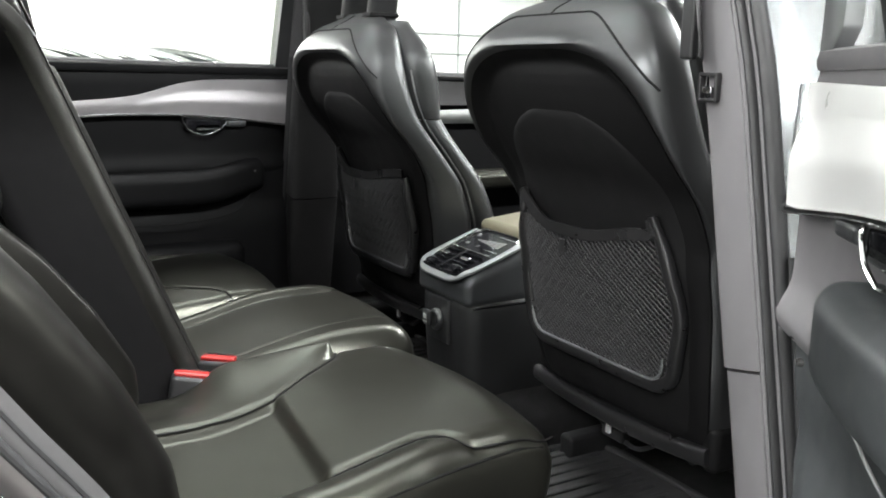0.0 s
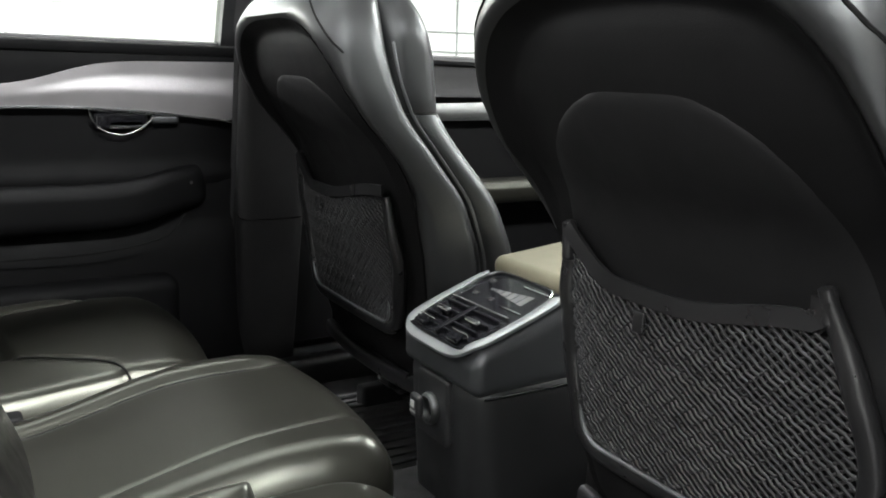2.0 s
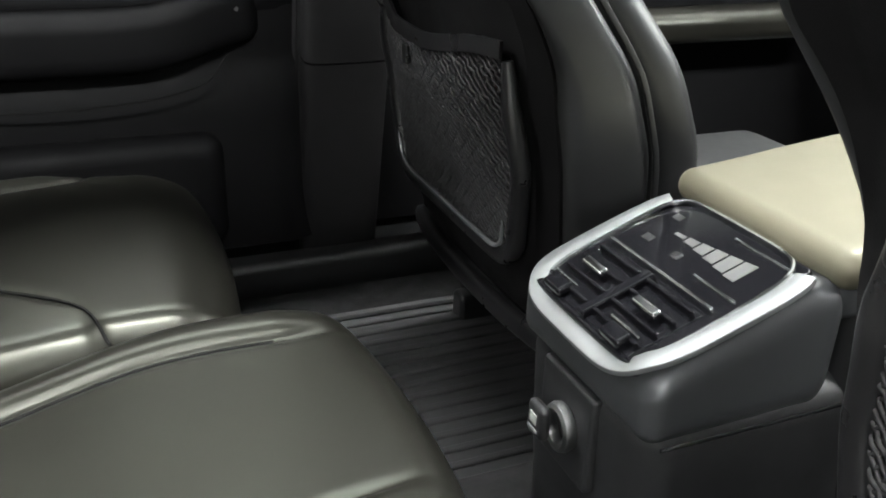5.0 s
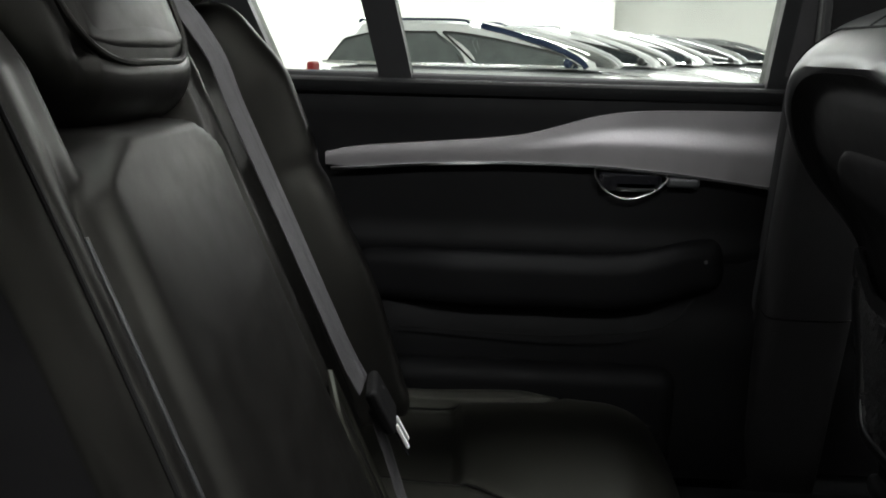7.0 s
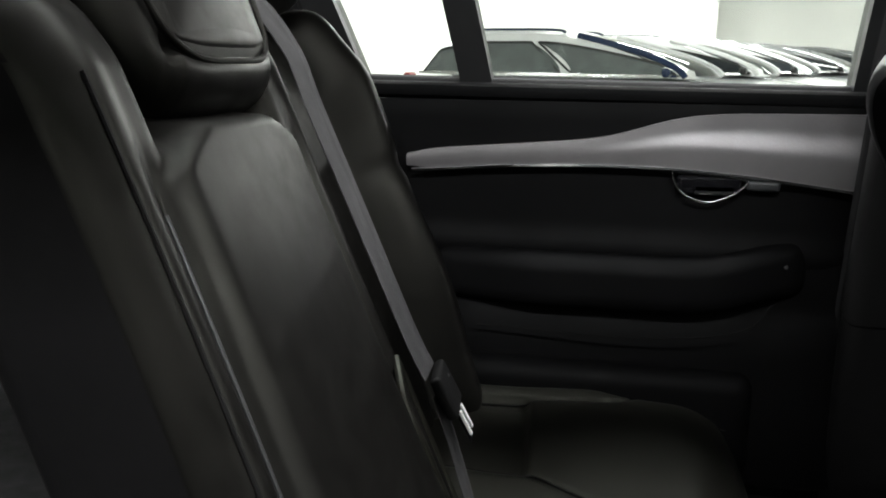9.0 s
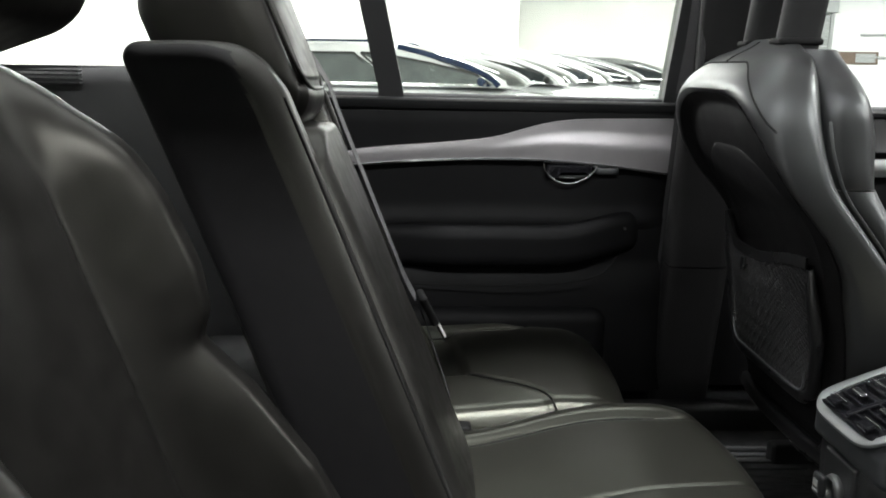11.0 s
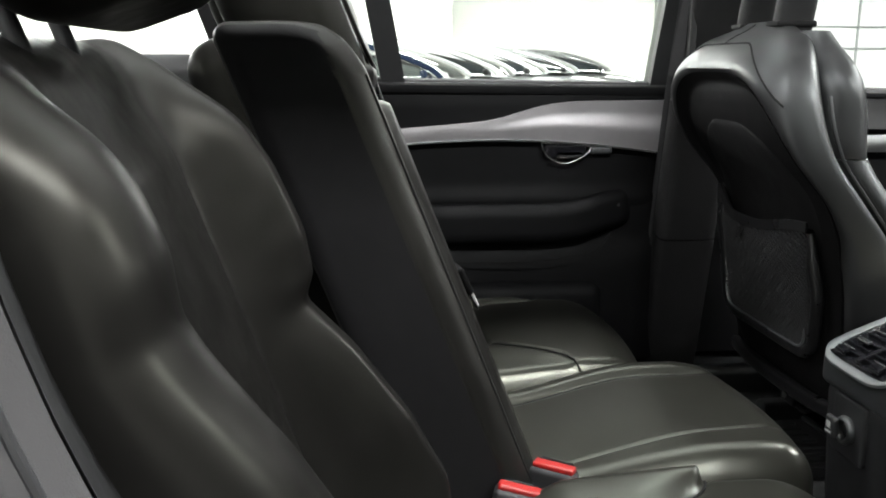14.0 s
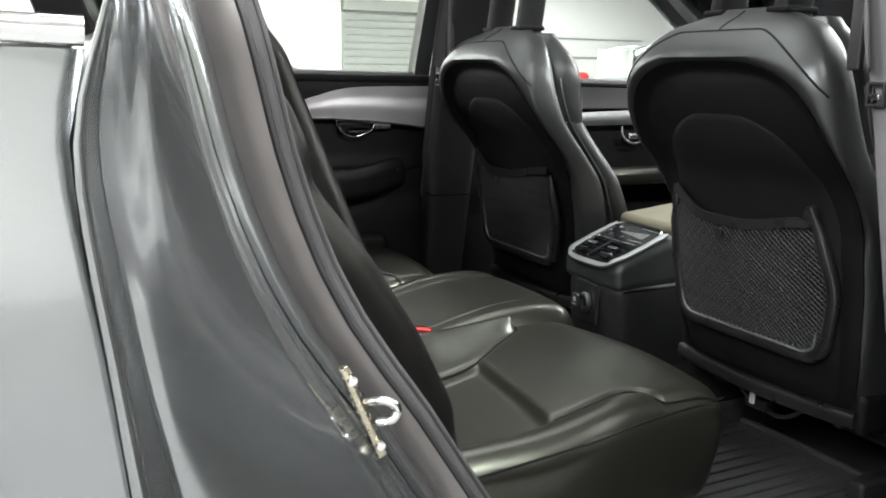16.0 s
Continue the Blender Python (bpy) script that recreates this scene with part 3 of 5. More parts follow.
part("tailgate", rbox((-2.28, 0, 0.74), (0.14, 1.56, 0.76), 0.05, (2, 6, 4)), PAINT, body)
part("tailgate_glass", grid_slab(lambda u, v: (-2.26 + 0.20 * v, 1.40 * (u - 0.5), 1.14 + 0.42 * v), 6, 5, (0.004, 0, 0)), PRIVACY, body).visible_shadow = False
part("parcel_ledge", rbox((-2.16, 0, 1.10), (0.14, 1.40, 0.05), 0.02, (2, 6, 1)), PLASTIC, body)
for i in range(5):
    part("ledge_slat", rbox((-1.35, 0.74, 1.125 + 0.008 * i), (0.35, 0.02, 0.004), 0.0015, (2, 1, 1)), PLASTIC, body)


# door jamb behind the open rear door
for s in (-1,):
    ys = lambda z: 0.30 * max(0.0, z - 1.14)

    def jamb(u, v, s=s):
        z = 0.42 + 1.10 * v
        a, b = lip_x(z), seal_x(z)
        x = a + (b - a) * u
        r = interp(z, [0.80, 0.95, 1.00, 1.05, 1.14, 1.30], [0.15, 0.28, 0.37, 0.54, 0.58, 0.52])
        y = 0.905 + 0.004 * smooth(r - 0.16, r, u) * smooth(1.0, r + 0.02, u) * smooth(0.80, 0.95, z) - 0.046 * smooth(0.03, 0.18, u) - 0.090 * max(0.0, (u - 0.14) / 0.86) ** 1.5 - 0.012 * smooth(0.90, 1.0, u)
        return (x, s * (y - ys(z)), z)
    part("jamb_panel", grid_slab(jamb, 72, 44, (0, -s * 0.006, 0)), PAINT, body, "glossy dark grey painted door jamb")

    zs = [0.42 + 1.10 * k / 44 for k in range(45)]

    def band(e, y, s=s):
        e, y = 0.86 * e, 0.748 - 1.4 * (0.748 - y)
        return [(seal_x(z) + e, s * (y - ys(z)), z) for z in zs]

    def strip(e0, e1, y0, y1, bulge, top=1.52, s=s):
        e0, e1, y0, y1 = 0.86 * e0, 0.86 * e1, 0.748 - 1.4 * (0.748 - y0), 0.748 - 1.4 * (0.748 - y1)

        def at(u, v):
            z = 0.42 + (top - 0.42) * v
            return (seal_x(z) + e0 + (e1 - e0) * u, s * (y0 + (y1 - y0) * u + bulge * math.sin(math.pi * u) - ys(z)), z)
        return grid_slab(at, 6, 44, (-0.004, -s * 0.006, 0))
    part("door_seal", strip(0.0, 0.013, 0.748, 0.732, -0.002), SEAL, body, "black rubber door seal")
    part("flange_roll", strip(0.013, 0.035, 0.734, 0.722, 0.004), PAINT, body, "painted roll beside the seal")
    part("seal_bead", sweep(band(0.003, 0.749), oval(0.004, 0.004, 8), (0, s, 0)), PAINT, body)
    part("flange", strip(0.035, 0.068, 0.722, 0.730, 0.004), FLANGE, body, "painted inner flange")
    part("inner_seal", sweep(band(0.0705, 0.728), oval(0.004, 0.005, 10), (0, s, 0)), RUBBER, body, "black rubber inner seal")
    part("jamb_trim", strip(0.073, 0.086, 0.728, 0.724, 0.002), MIDTRIM, body, "grey plastic jamb trim")
    part("trim_seam", sweep(band(0.0875, 0.722), oval(0.003, 0.003, 8), (0, s, 0)), RUBBER, body)
    part("jamb_edge_trim", strip(0.089, 0.099, 0.723, 0.708, 0.0), MIDTRIM, body)
    part("wheel_arch_trim", strip(0.096, 0.060, 0.702, 0.64, 0.0), PLASTIC, body)

# door lock striker on the jamb
ZS = 0.823
part("striker_plate", prism([(-0.792, ZS + 0.046), (-0.784, ZS + 0.049), (-0.748, ZS - 0.037), (-0.757, ZS - 0.041)], 1, -0.760, -0.750, 0.003), STEEL, body, "zinc-plated lock striker plate")
part("striker_loop", sweep(spline([(-0.766, -0.750, ZS + 0.011), (-0.755, -0.761, ZS + 0.014), (-0.746, -0.764, ZS + 0.011), (-0.742, -0.764, ZS + 0.004), (-0.747, -0.763, ZS - 0.004), (-0.757, -0.756, ZS - 0.007)], 6), oval(0.0042, 0.0042, 10), (0, 0, 1)), CHROME, body, "steel striker loop")
for dx, dz in ((-0.782, 0.036), (-0.757, -0.026)):
    part("striker_bolt", disc((dx, -0.762, ZS + dz), 0.004, 0.006, 1, 12, 0.001), CHROME, body)


# B-pillars
def bp(z):
    return 0.20 * (z - 0.8) if z < 1.1 else 0.06 + 0.30 * (z - 1.1)


for s in (-1, 1):
    zs = [0.42 + 1.12 * k / 24 for k in range(25)]
    up = [z for z in zs if z > 0.795]
    low = [0.42, 0.5, 0.6, 0.7, 0.783]

    def col(x, y, zz, s=s):
        return [(x, s * (y - bp(z)), z) for z in zz]
    # near pillar takes the lit copy of the trim, far pillar the shaded one
    trim = TRIM_LIT if s < 0 else TRIM_SHADED
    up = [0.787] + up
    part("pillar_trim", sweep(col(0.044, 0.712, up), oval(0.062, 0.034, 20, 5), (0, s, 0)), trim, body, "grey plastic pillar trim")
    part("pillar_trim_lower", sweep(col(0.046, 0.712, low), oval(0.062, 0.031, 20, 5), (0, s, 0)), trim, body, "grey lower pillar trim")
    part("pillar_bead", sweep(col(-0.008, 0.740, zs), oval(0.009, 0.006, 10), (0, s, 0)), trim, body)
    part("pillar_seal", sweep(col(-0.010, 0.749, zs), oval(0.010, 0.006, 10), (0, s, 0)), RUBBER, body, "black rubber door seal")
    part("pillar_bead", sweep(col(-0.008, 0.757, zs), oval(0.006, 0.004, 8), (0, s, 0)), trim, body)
    part("pillar_seal", sweep(col(-0.006, 0.766, zs), oval(0.011, 0.008, 10), (0, s, 0)), RUBBER, body, "black rubber door seal")
    part("pillar_jamb", grid_slab(lambda u, v, s=s: (-0.002 + 0.05 * u, s * (0.771 + 0.13 * u - bp(0.42 + 1.12 * v)), 0.42 + 1.12 * v), 8, 16, (0.02, 0, 0)), PAINT, body, "painted door pillar")
part("pillar_seal", sweep([(-0.006, -(0.779 - bp(z)), z) for z in [0.42 + 0.50 * k / 12 for k in range(13)]], oval(0.016, 0.010, 12), (0, -1, 0), scale=lambda f: 1.0 - 0.75 * f), RUBBER, body, "black rubber door seal")
# hinge and label on the near pillar
LM = pose(0.004, -0.803, 0.0, 0, 0, 21)
part("hinge_bracket", rbox((-0.012, 0.0, 0.852), (0.024, 0.044, 0.012), 0.004, (2, 2, 2), m=LM), STEEL_GLINT, body, "bare steel door hinge bracket")
part("hinge_bracket", rbox((-0.010, 0.008, 0.838), (0.018, 0.020, 0.022), 0.005, (2, 2, 2), m=LM), CHROME, body)
part("hinge_bolt", disc((-0.020, -0.798, 0.838), 0.007, 0.010, 0, 14, 0.002), STEEL_GLINT, body)
part("label", rbox((0.0, 0.0, 0.715), (0.004, 0.044, 0.104), 0.001, (1, 1, 1), m=LM), PIANO, body, "black printed label with white bars")
for i in range(9):
    part("print_bar", rbox((-0.0026, 0.002 * ((i * 7) % 3 - 1), 0.757 - i * 0.0105), (0.0016, 0.034 - 0.006 * (i % 3), 0.0050), 0.0006, (1, 1, 1), m=LM), PRINT, body)
part("print_border", rbox((-0.0026, 0.0195, 0.715), (0.0016, 0.0020, 0.098), 0.0005, (1, 1, 1), m=LM), PRINT, body)
part("print_border", rbox((-0.0026, 0.0, 0.7645), (0.0016, 0.040, 0.0020), 0.0005, (1, 1, 1), m=LM), PRINT, body)

# front seat belts leave the pillars through a framed slot
for s in (-1, 1):
    belt = thing("front_seat_belt", (-0.02, s * 0.64, 1.09), "black front seat belt at its grey pillar guide", "seat belt", "front seat belts")
    yb = s * 0.640
    for dz in (0.014, -0.014):
        part("guide_bar", rbox((-0.022, yb, 1.09 + dz), (0.009, 0.026, 0.004), 0.0018, (2, 2, 2)), NETFRAME, belt)
    for dy in (-0.0115, 0.0115):
        part("guide_bar", rbox((-0.022, yb + dy, 1.09), (0.009, 0.004, 0.030), 0.0018, (2, 2, 2)), NETFRAME, belt)
    part("slot", rbox((-0.014, yb, 1.09), (0.006, 0.020, 0.026), 0.002, (1, 1, 1)), PIANO, belt)
    part("clip", rbox((-0.024, yb, 1.087), (0.006, 0.014, 0.008), 0.002, (2, 2, 2)), CHROME, belt, "bright metal clip")
    part("webbing", sweep([(-0.028 + 0.03 * k / 8, yb + s * (-0.01 - 0.08 * k / 8), 1.12 + 0.40 * k / 8) for k in range(9)], strap_profile(0.028, 0.002), (-0.6, s * -0.8, 0)), WEBBING, belt)
    part("slide_rail", rbox((-0.012, yb - s * 0.045, 1.25), (0.012, 0.020, 0.26), 0.004, (1, 1, 2)), PLASTIC, belt)


# ---- doors ----
def inlay_low(x):
    return interp(x, [-0.67, -0.52, -0.40, -0.27, -0.16, 0.008], [0.974, 0.986, 0.991, 0.990, 0.982, 0.961])


def inlay_top(x):
    return interp(x, [-0.67, -0.60, -0.48, -0.40, -0.35, -0.29, -0.24, -0.18, 0.008], [1.000, 1.009, 1.018, 1.025, 1.033, 1.053, 1.064, 1.068, 1.070])


def smoothed(fn, x, w=0.03):
    return (fn(x - w) + 2 * fn(x) + fn(x + w)) / 4


def rear_door(s, words):
    hinge = Vector((0.037, s * 0.916, 0.0))
    t = thing("rear_door", hinge, words, "car door", "rear doors")
    hx = 0.030 if s > 0 else -0.012
    shell = [(hx, 0.44), (hx, 1.085), (-0.90, 1.095), (-0.855, 0.97), (-0.76, 0.80), (-0.62, 0.58), (-0.56, 0.44)]
    part("door_shell", prism(shell, 1, s * 0.772, s * OUT, 0.012), PAINT, t, "dark grey painted door shell")

    def card(u, v):
        z = 0.845 + 0.235 * v
        x0 = interp(z, [0.84, 1.09], [-0.79, -0.86])
        x = x0 + ((0.014 if s > 0 else 0.020) - x0) * u
        y = 0.752 + 0.006 * smooth(1.055, 1.09, z) - 0.012 * bell(z, 0.86, 0.02) + (0.012 if s > 0 else 0.0) * smooth(0.9, 1.0, u) * (1 - v)
        return (x, s * y, z)
    # Open door: card, armrest, sill and inlay take paler copies as painted light.
    part("door_card", grid_slab(card, 40, 26, (0, s * 0.02, 0)), CARD if s > 0 else TRIM_LIT, t, "padded door card")

    def lower(u, v):
        z = 0.50 + 0.35 * v
        x0 = interp(z, [0.50, 0.86], [-0.58, -0.79])
        x1 = 0.016 if s > 0 else interp(z, [0.50, 0.70, 0.85], [-0.12, -0.062, -0.020])
        x = x0 + (x1 - x0) * u
        y = 0.748 - 0.018 * smooth(0.80, 0.70, z) * smooth(0, 0.1, u) * smooth(1, 0.92, u) + 0.005 * bell(z, 0.775, 0.02)
        return (x, s * y, z)
    part("lower_card", grid_slab(lower, 36, 26, (0, s * 0.03, 0)), CARD if s > 0 else CARD_LIT, t, "lower door card with pocket")

    def arm(p):
        k = smooth(-0.30, -0.08, p.x)
        p.z += 0.028 * k * k
        y = abs(p.y) + 0.03 * smooth(-0.2, -0.07, p.x) + 0.03 * smooth(-0.45, -0.62, p.x)
        return Vector((p.x, s * y, p.z))
    if s > 0:
        part("armrest", rbox((-0.345, 0.730, 0.812), (0.56, 0.060, 0.086), 0.028, (24, 4, 3), arm), CARD, t, "black leather door armrest")
    else:
        part("armrest", rbox((-0.400, -0.735, 0.890), (0.47, 0.060, 0.076), 0.020, (24, 4, 3), arm), CARD_LIT, t, "dark leather door armrest")
        part("card_seam", sweep([(-0.018 - 0.13 * i / 6, -0.745, 0.847 + 0.028 * i / 6) for i in range(7)], oval(0.002, 0.002, 6), (0, -1, 0)), BLACKTHREAD, t)
        part("inlay_shadow_gap", sweep([(0.030 - 0.20 * i / 8, -0.741, 0.956 + 0.026 * i / 8) for i in range(9)], oval(0.005, 0.003, 8), (0, -1, 0)), RUBBER, t)
        part("frame_corner", prism([(0.035, 1.085), (0.032, 1.22), (-0.026, 1.22), (-0.020, 1.115), (0.012, 1.085)], 1, -0.775, -0.758, 0.003), SATIN, t, "grey window frame corner")
    seam = [(-0.115, 0.712, 0.795), (-0.16, 0.70, 0.755), (-0.30, 0.70, 0.735), (-0.55, 0.715, 0.735)]
    if s < 0:
        seam = [(-0.146, -0.744, 0.848), (-0.153, -0.744, 0.836), (-0.185, -0.744, 0.824), (-0.229, -0.744, 0.810), (-0.33, -0.744, 0.790)]
    # the far door's dark thread is a shaded copy of the pale one
    part("stitching", sweep(spline(seam, 8), oval(0.0016, 0.0014, 6), (0, s, 0)), THREAD if s < 0 else BLACKTHREAD, t, "grey stitching")
    part("pocket", rbox((-0.36, s * 0.726, 0.60), (0.46, 0.06, 0.17), 0.03, (8, 3, 4)), CARD, t, "black door pocket")

    def inlay(u, v):
        x = -0.668 + 0.676 * u
        lo, hi = smoothed(inlay_low, x), smoothed(inlay_top, x)
        k = smooth(0.0, 0.05, u)
        z = (lo + hi) / 2 + (v - 0.5) * (hi - lo) * (0.7 + 0.3 * k)
        crease = smooth(0.35, 0.75, v) * smooth(0.35, 0.75, u)
        y = 0.736 - 0.002 * math.sin(math.pi * v) + 0.009 * crease
        return (x, s * y, z)
    part("inlay", grid_slab(inlay, 60, 16, (0, s * 0.02, 0)), INLAY if s > 0 else STEEL_GLINT, t, "brushed metal inlay")
    part("inlay_edge", sweep([(-0.66 + 0.668 * i / 40, s * 0.736, smoothed(inlay_low, -0.66 + 0.668 * i / 40) - 0.003) for i in range(41)], oval(0.003, 0.0022, 6), (0, s, 0)), CHROME, t, "thin chrome strip")
    part("inlay_end", sweep([(0.0095, s * 0.737, 0.960), (0.0095, s * 0.739, 1.068)], oval(0.0022, 0.0016, 6), (0, s, 0)), CHROME, t)
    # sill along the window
    part("window_sill", sweep([(0.020 - 0.90 * k / 12, s * 0.796, 1.088 + 0.008 * k / 12) for k in range(13)], oval(0.044, 0.012, 14, 4), (0, 0, 1)), CARD if s > 0 else TRIM_LIT, t, "window sill")
    part("belt_seal", sweep([(0.020 - 0.90 * k / 12, s * 0.832, 1.097 + 0.010 * k / 12) for k in range(13)], oval(0.008, 0.010, 8), (0, 0, 1)), RUBBER, t)
    # handle
    h = part("handle_bezel", sweep(spline([(-0.267, s * 0.741, 0.982), (-0.262, s * 0.739, 0.965), (-0.245, s * 0.737, 0.947), (-0.215, s * 0.736, 0.939),
                                           (-0.185, s * 0.737, 0.948), (-0.168, s * 0.739, 0.960), (-0.163, s * 0.741, 0.973), (-0.215, s * 0.741, 0.979)], 6)[:-1],
                                   oval(0.0020, 0.0020, 8), (0, s, 0), closed=True), CHROME, t, "chrome handle surround")
    part("handle_recess", rbox((-0.214, s * 0.750, 0.963), (0.094, 0.02, 0.032), 0.008, (4, 2, 2)), PIANO, t)
    part("handle_lever", rbox((-0.205, s * 0.744, 0.957), (0.062, 0.008, 0.016), 0.004, (3, 1, 2)), PLASTIC, t)
    part("handle_glint", rbox((-0.216, s * 0.7395, 0.951), (0.022, 0.002, 0.0022), 0.0008, (1, 1, 1)), CHROME, t)
    part("handle_tip", rbox((-0.138, s * 0.744, 0.965), (0.048, 0.016, 0.016), 0.006, (4, 2, 2)), GUNMETAL, t, "dark satin handle end")
    part("lock_pin", disc((-0.099, s * 0.728, 0.850), 0.0035, 0.006, 1, 14, 0.001), MIDTRIM, t)

    # window frame and panes
    def fr(x, z):
        return (x, s * (lean(z) + 0.012), z)
    part("front_frame", sweep([fr(0.010 + 0.02 * k / 6, 1.085 + 0.44 * k / 6) for k in range(7)], strap_profile(0.045, 0.045), (0, s, 0)), PLASTIC, t)
    part("divider", sweep([fr(-0.570 - 0.088 * k / 6, 1.085 + 0.44 * k / 6) for k in range(7)], strap_profile(0.050, 0.035), (0, s, 0)), PLASTIC, t)
    part("top_frame", sweep([fr(0.03 - 1.0 * k / 10, 1.515 - 0.02 * (k / 10) ** 2) for k in range(11)], strap_profile(0.05, 0.05), (0, s, 0)), PLASTIC, t)
    part("rear_frame", sweep([fr(-0.775 - 0.15 * k / 8, 1.085 + 0.42 * k / 8) for k in range(9)], strap_profile(0.05, 0.045), (0, s, 0)), PLASTIC, t)
    part("pane", grid_slab(lambda u, v: fr(-0.002 - (0.548 + 0.088 * v) * u, 1.09 + 0.42 * v), 6, 6, (0, -s * 0.004, 0)), PRIVACY, t).visible_shadow = False
    part("quarter_pane", grid_slab(lambda u, v: fr(-0.57 - 0.088 * v - 0.19 * u - 0.06 * u * v, 1.09 + 0.42 * v), 4, 6, (0, -s * 0.004, 0)), PRIVACY, t).visible_shadow = False
    return t


rear_door(1, "closed rear door with metal inlay and chrome handle")
near_door = rear_door(-1, "open rear door swung outwards on its hinges")
near_door.rotation_euler = (0, 0, radians(54))
near_door.location = (0.056, -0.903, 0.029)


def front_door(s, words):
    t = thing("front_door", (0.30, s * 0.88, 0.0), words, "car door", "front doors")
    part("door_shell", prism([(0.10, 0.42), (0.10, 1.085), (1.28, 1.05), (1.30, 0.42)], 1, s * 0.80, s * OUT, 0.012), PAINT, t)
    part("door_card", grid_slab(lambda u, v: (0.11 + 1.1 * u, s * (0.768 + 0.04 * smooth(1.04, 1.09, 0.5 + 0.585 * v)), 0.5 + 0.585 * v), 20, 20, (0, s * 0.03, 0)), CARD, t, "black padded door card")
    part("upper_card", grid_slab(lambda u, v: (0.11 + 1.0 * u, s * (0.748 + 0.03 * v), 1.008 + 0.068 * v), 16, 4, (0, s * 0.02, 0)), TRIM_SHADED, t, "grey upper door trim")
    part("inlay", grid_slab(lambda u, v: (0.115 + 0.95 * u, s * (0.742 - 0.004 * math.sin(math.pi * v)), 0.958 + (0.030 + 0.018 * smooth(0, 0.9, u)) * v + 0.012 * smooth(0.55, 1, u)), 20, 6, (0, s * 0.02, 0)), ALU, t, "bright metal inlay")
    part("armrest", rbox((0.58, s * 0.71, 0.805), (0.66, 0.09, 0.05), 0.02, (10, 3, 2)), LEATHER, t, "leather door armrest")
    part("handle_bezel", sweep(spline([(0.655, s * 0.742, 0.955), (0.66, s * 0.738, 0.920), (0.70, s * 0.735, 0.900), (0.75, s * 0.738, 0.920), (0.76, s * 0.742, 0.95)], 6), oval(0.005, 0.004, 8), (0, s, 0)), CHROME, t, "chrome handle surround")
    part("handle_lever", rbox((0.715, s * 0.742, 0.922), (0.07, 0.012, 0.02), 0.005, (2, 2, 2)), CHROME, t)
    part("window_sill", sweep([(0.10 + 1.15 * k / 8, s * 0.80, 1.088 - 0.03 * (k / 8) ** 2) for k in range(9)], oval(0.035, 0.012, 12, 3), (0, 0, 1)), PLASTIC, t)
    part("pane", grid_slab(lambda u, v: (0.13 + (1.12 - 0.62 * v) * u, s * (lean(1.09 + 0.42 * v) + 0.01), 1.085 + 0.42 * v), 6, 6, (0, -s * 0.004, 0)), GLASS, t).visible_shadow = False
    part("rear_frame", sweep([(0.125, s * (lean(1.08 + 0.44 * k / 5) + 0.012), 1.08 + 0.44 * k / 5) for k in range(6)], strap_profile(0.06, 0.05), (0, s, 0)), PLASTIC, t)
    part("top_frame", sweep([(0.12 + 0.42 * k / 5, s * (lean(1.51) + 0.012), 1.515) for k in range(6)], strap_profile(0.05, 0.05), (0, s, 0)), PLASTIC, t)
    m = part("door_mirror", rbox((0.93, s * 1.07, 1.13), (0.12, 0.24, 0.15), 0.055, (4, 5, 4)), PAINT, t, "exterior mirror housing")
    part("mirror_glass", rbox((0.868, s * 1.07, 1.135), (0.01, 0.20, 0.12), 0.004, (1, 4, 3)), MIRROR, m, "mirror glass")
    part("mirror_arm", rbox((0.95, s * 0.93, 1.085), (0.07, 0.12, 0.04), 0.015, (2, 2, 2)), PLASTIC, m)
    return t


front_door(1, "closed front door with bright metal inlay")
front_door(-1, "closed front passenger door of a dark grey car")


# ---- front seats ----
ZF = [0.58, 0.62, 0.69, 0.80, 0.88, 0.94, 1.00, 1.05, 1.10, 1.14, 1.175, 1.20, 1.214]
XREAR = [0.120, 0.102, 0.085, 0.072, 0.055, 0.014, -0.034, -0.062, -0.078, -0.076, -0.050, -0.012, 0.030]
XFRONT = [0.215, 0.215, 0.210, 0.200, 0.168, 0.118, 0.068, 0.050, 0.045, 0.048, 0.050, 0.048, 0.040]
ZPAD = [0.58, 0.70, 0.79, 0.88, 0.96, 1.00, 1.03, 1.06, 1.13, 1.17, 1.20]
XPAD = [0.250, 0.272, 0.275, 0.236, 0.168, 0.142, 0.136, 0.140, 0.122, 0.104, 0.080]
WIDTH = [0.185, 0.200, 0.210, 0.214, 0.216, 0.218, 0.220, 0.219, 0.212, 0.196, 0.165, 0.118, 0.030]


def soft_interp(z, ys, w=0.014):
    return sum(interp(z + k * w, ZF, ys) for k in (-1, 0, 1)) / 3


def seat_section(z):
    a, b, w = soft_interp(z, XREAR), soft_interp(z, XFRONT), soft_interp(z, WIDTH)
    return (a + b) / 2, (b - a) / 2, w


def squareness(z):
    return 4.6 - 1.6 * smooth(0.95, 1.18, z)


def hollow(y, z):
    """1 on the arched rim of the hollow in a seat's back, less inside it."""
    return ((abs(y) / 0.222) ** 3.2 + (max(0.0, z - 0.90) / 0.245) ** 3.2) ** (1 / 3.2)


def scoop(y, z):
    """The hollow below the seat back's upper roll."""
    return 0.034 * smooth(1.0, 0.87, hollow(y, z)) * smooth(0.84, 0.97, z)


def seat_rear(y, z):
    """The rear surface of a front seat's back at an offset y from its middle."""
    xm, a, w = seat_section(z)
    k = min(1.0, abs(y) / w)
    return xm + scoop(y, z) - a * (1 - k ** squareness(z)) ** (1 / squareness(z))


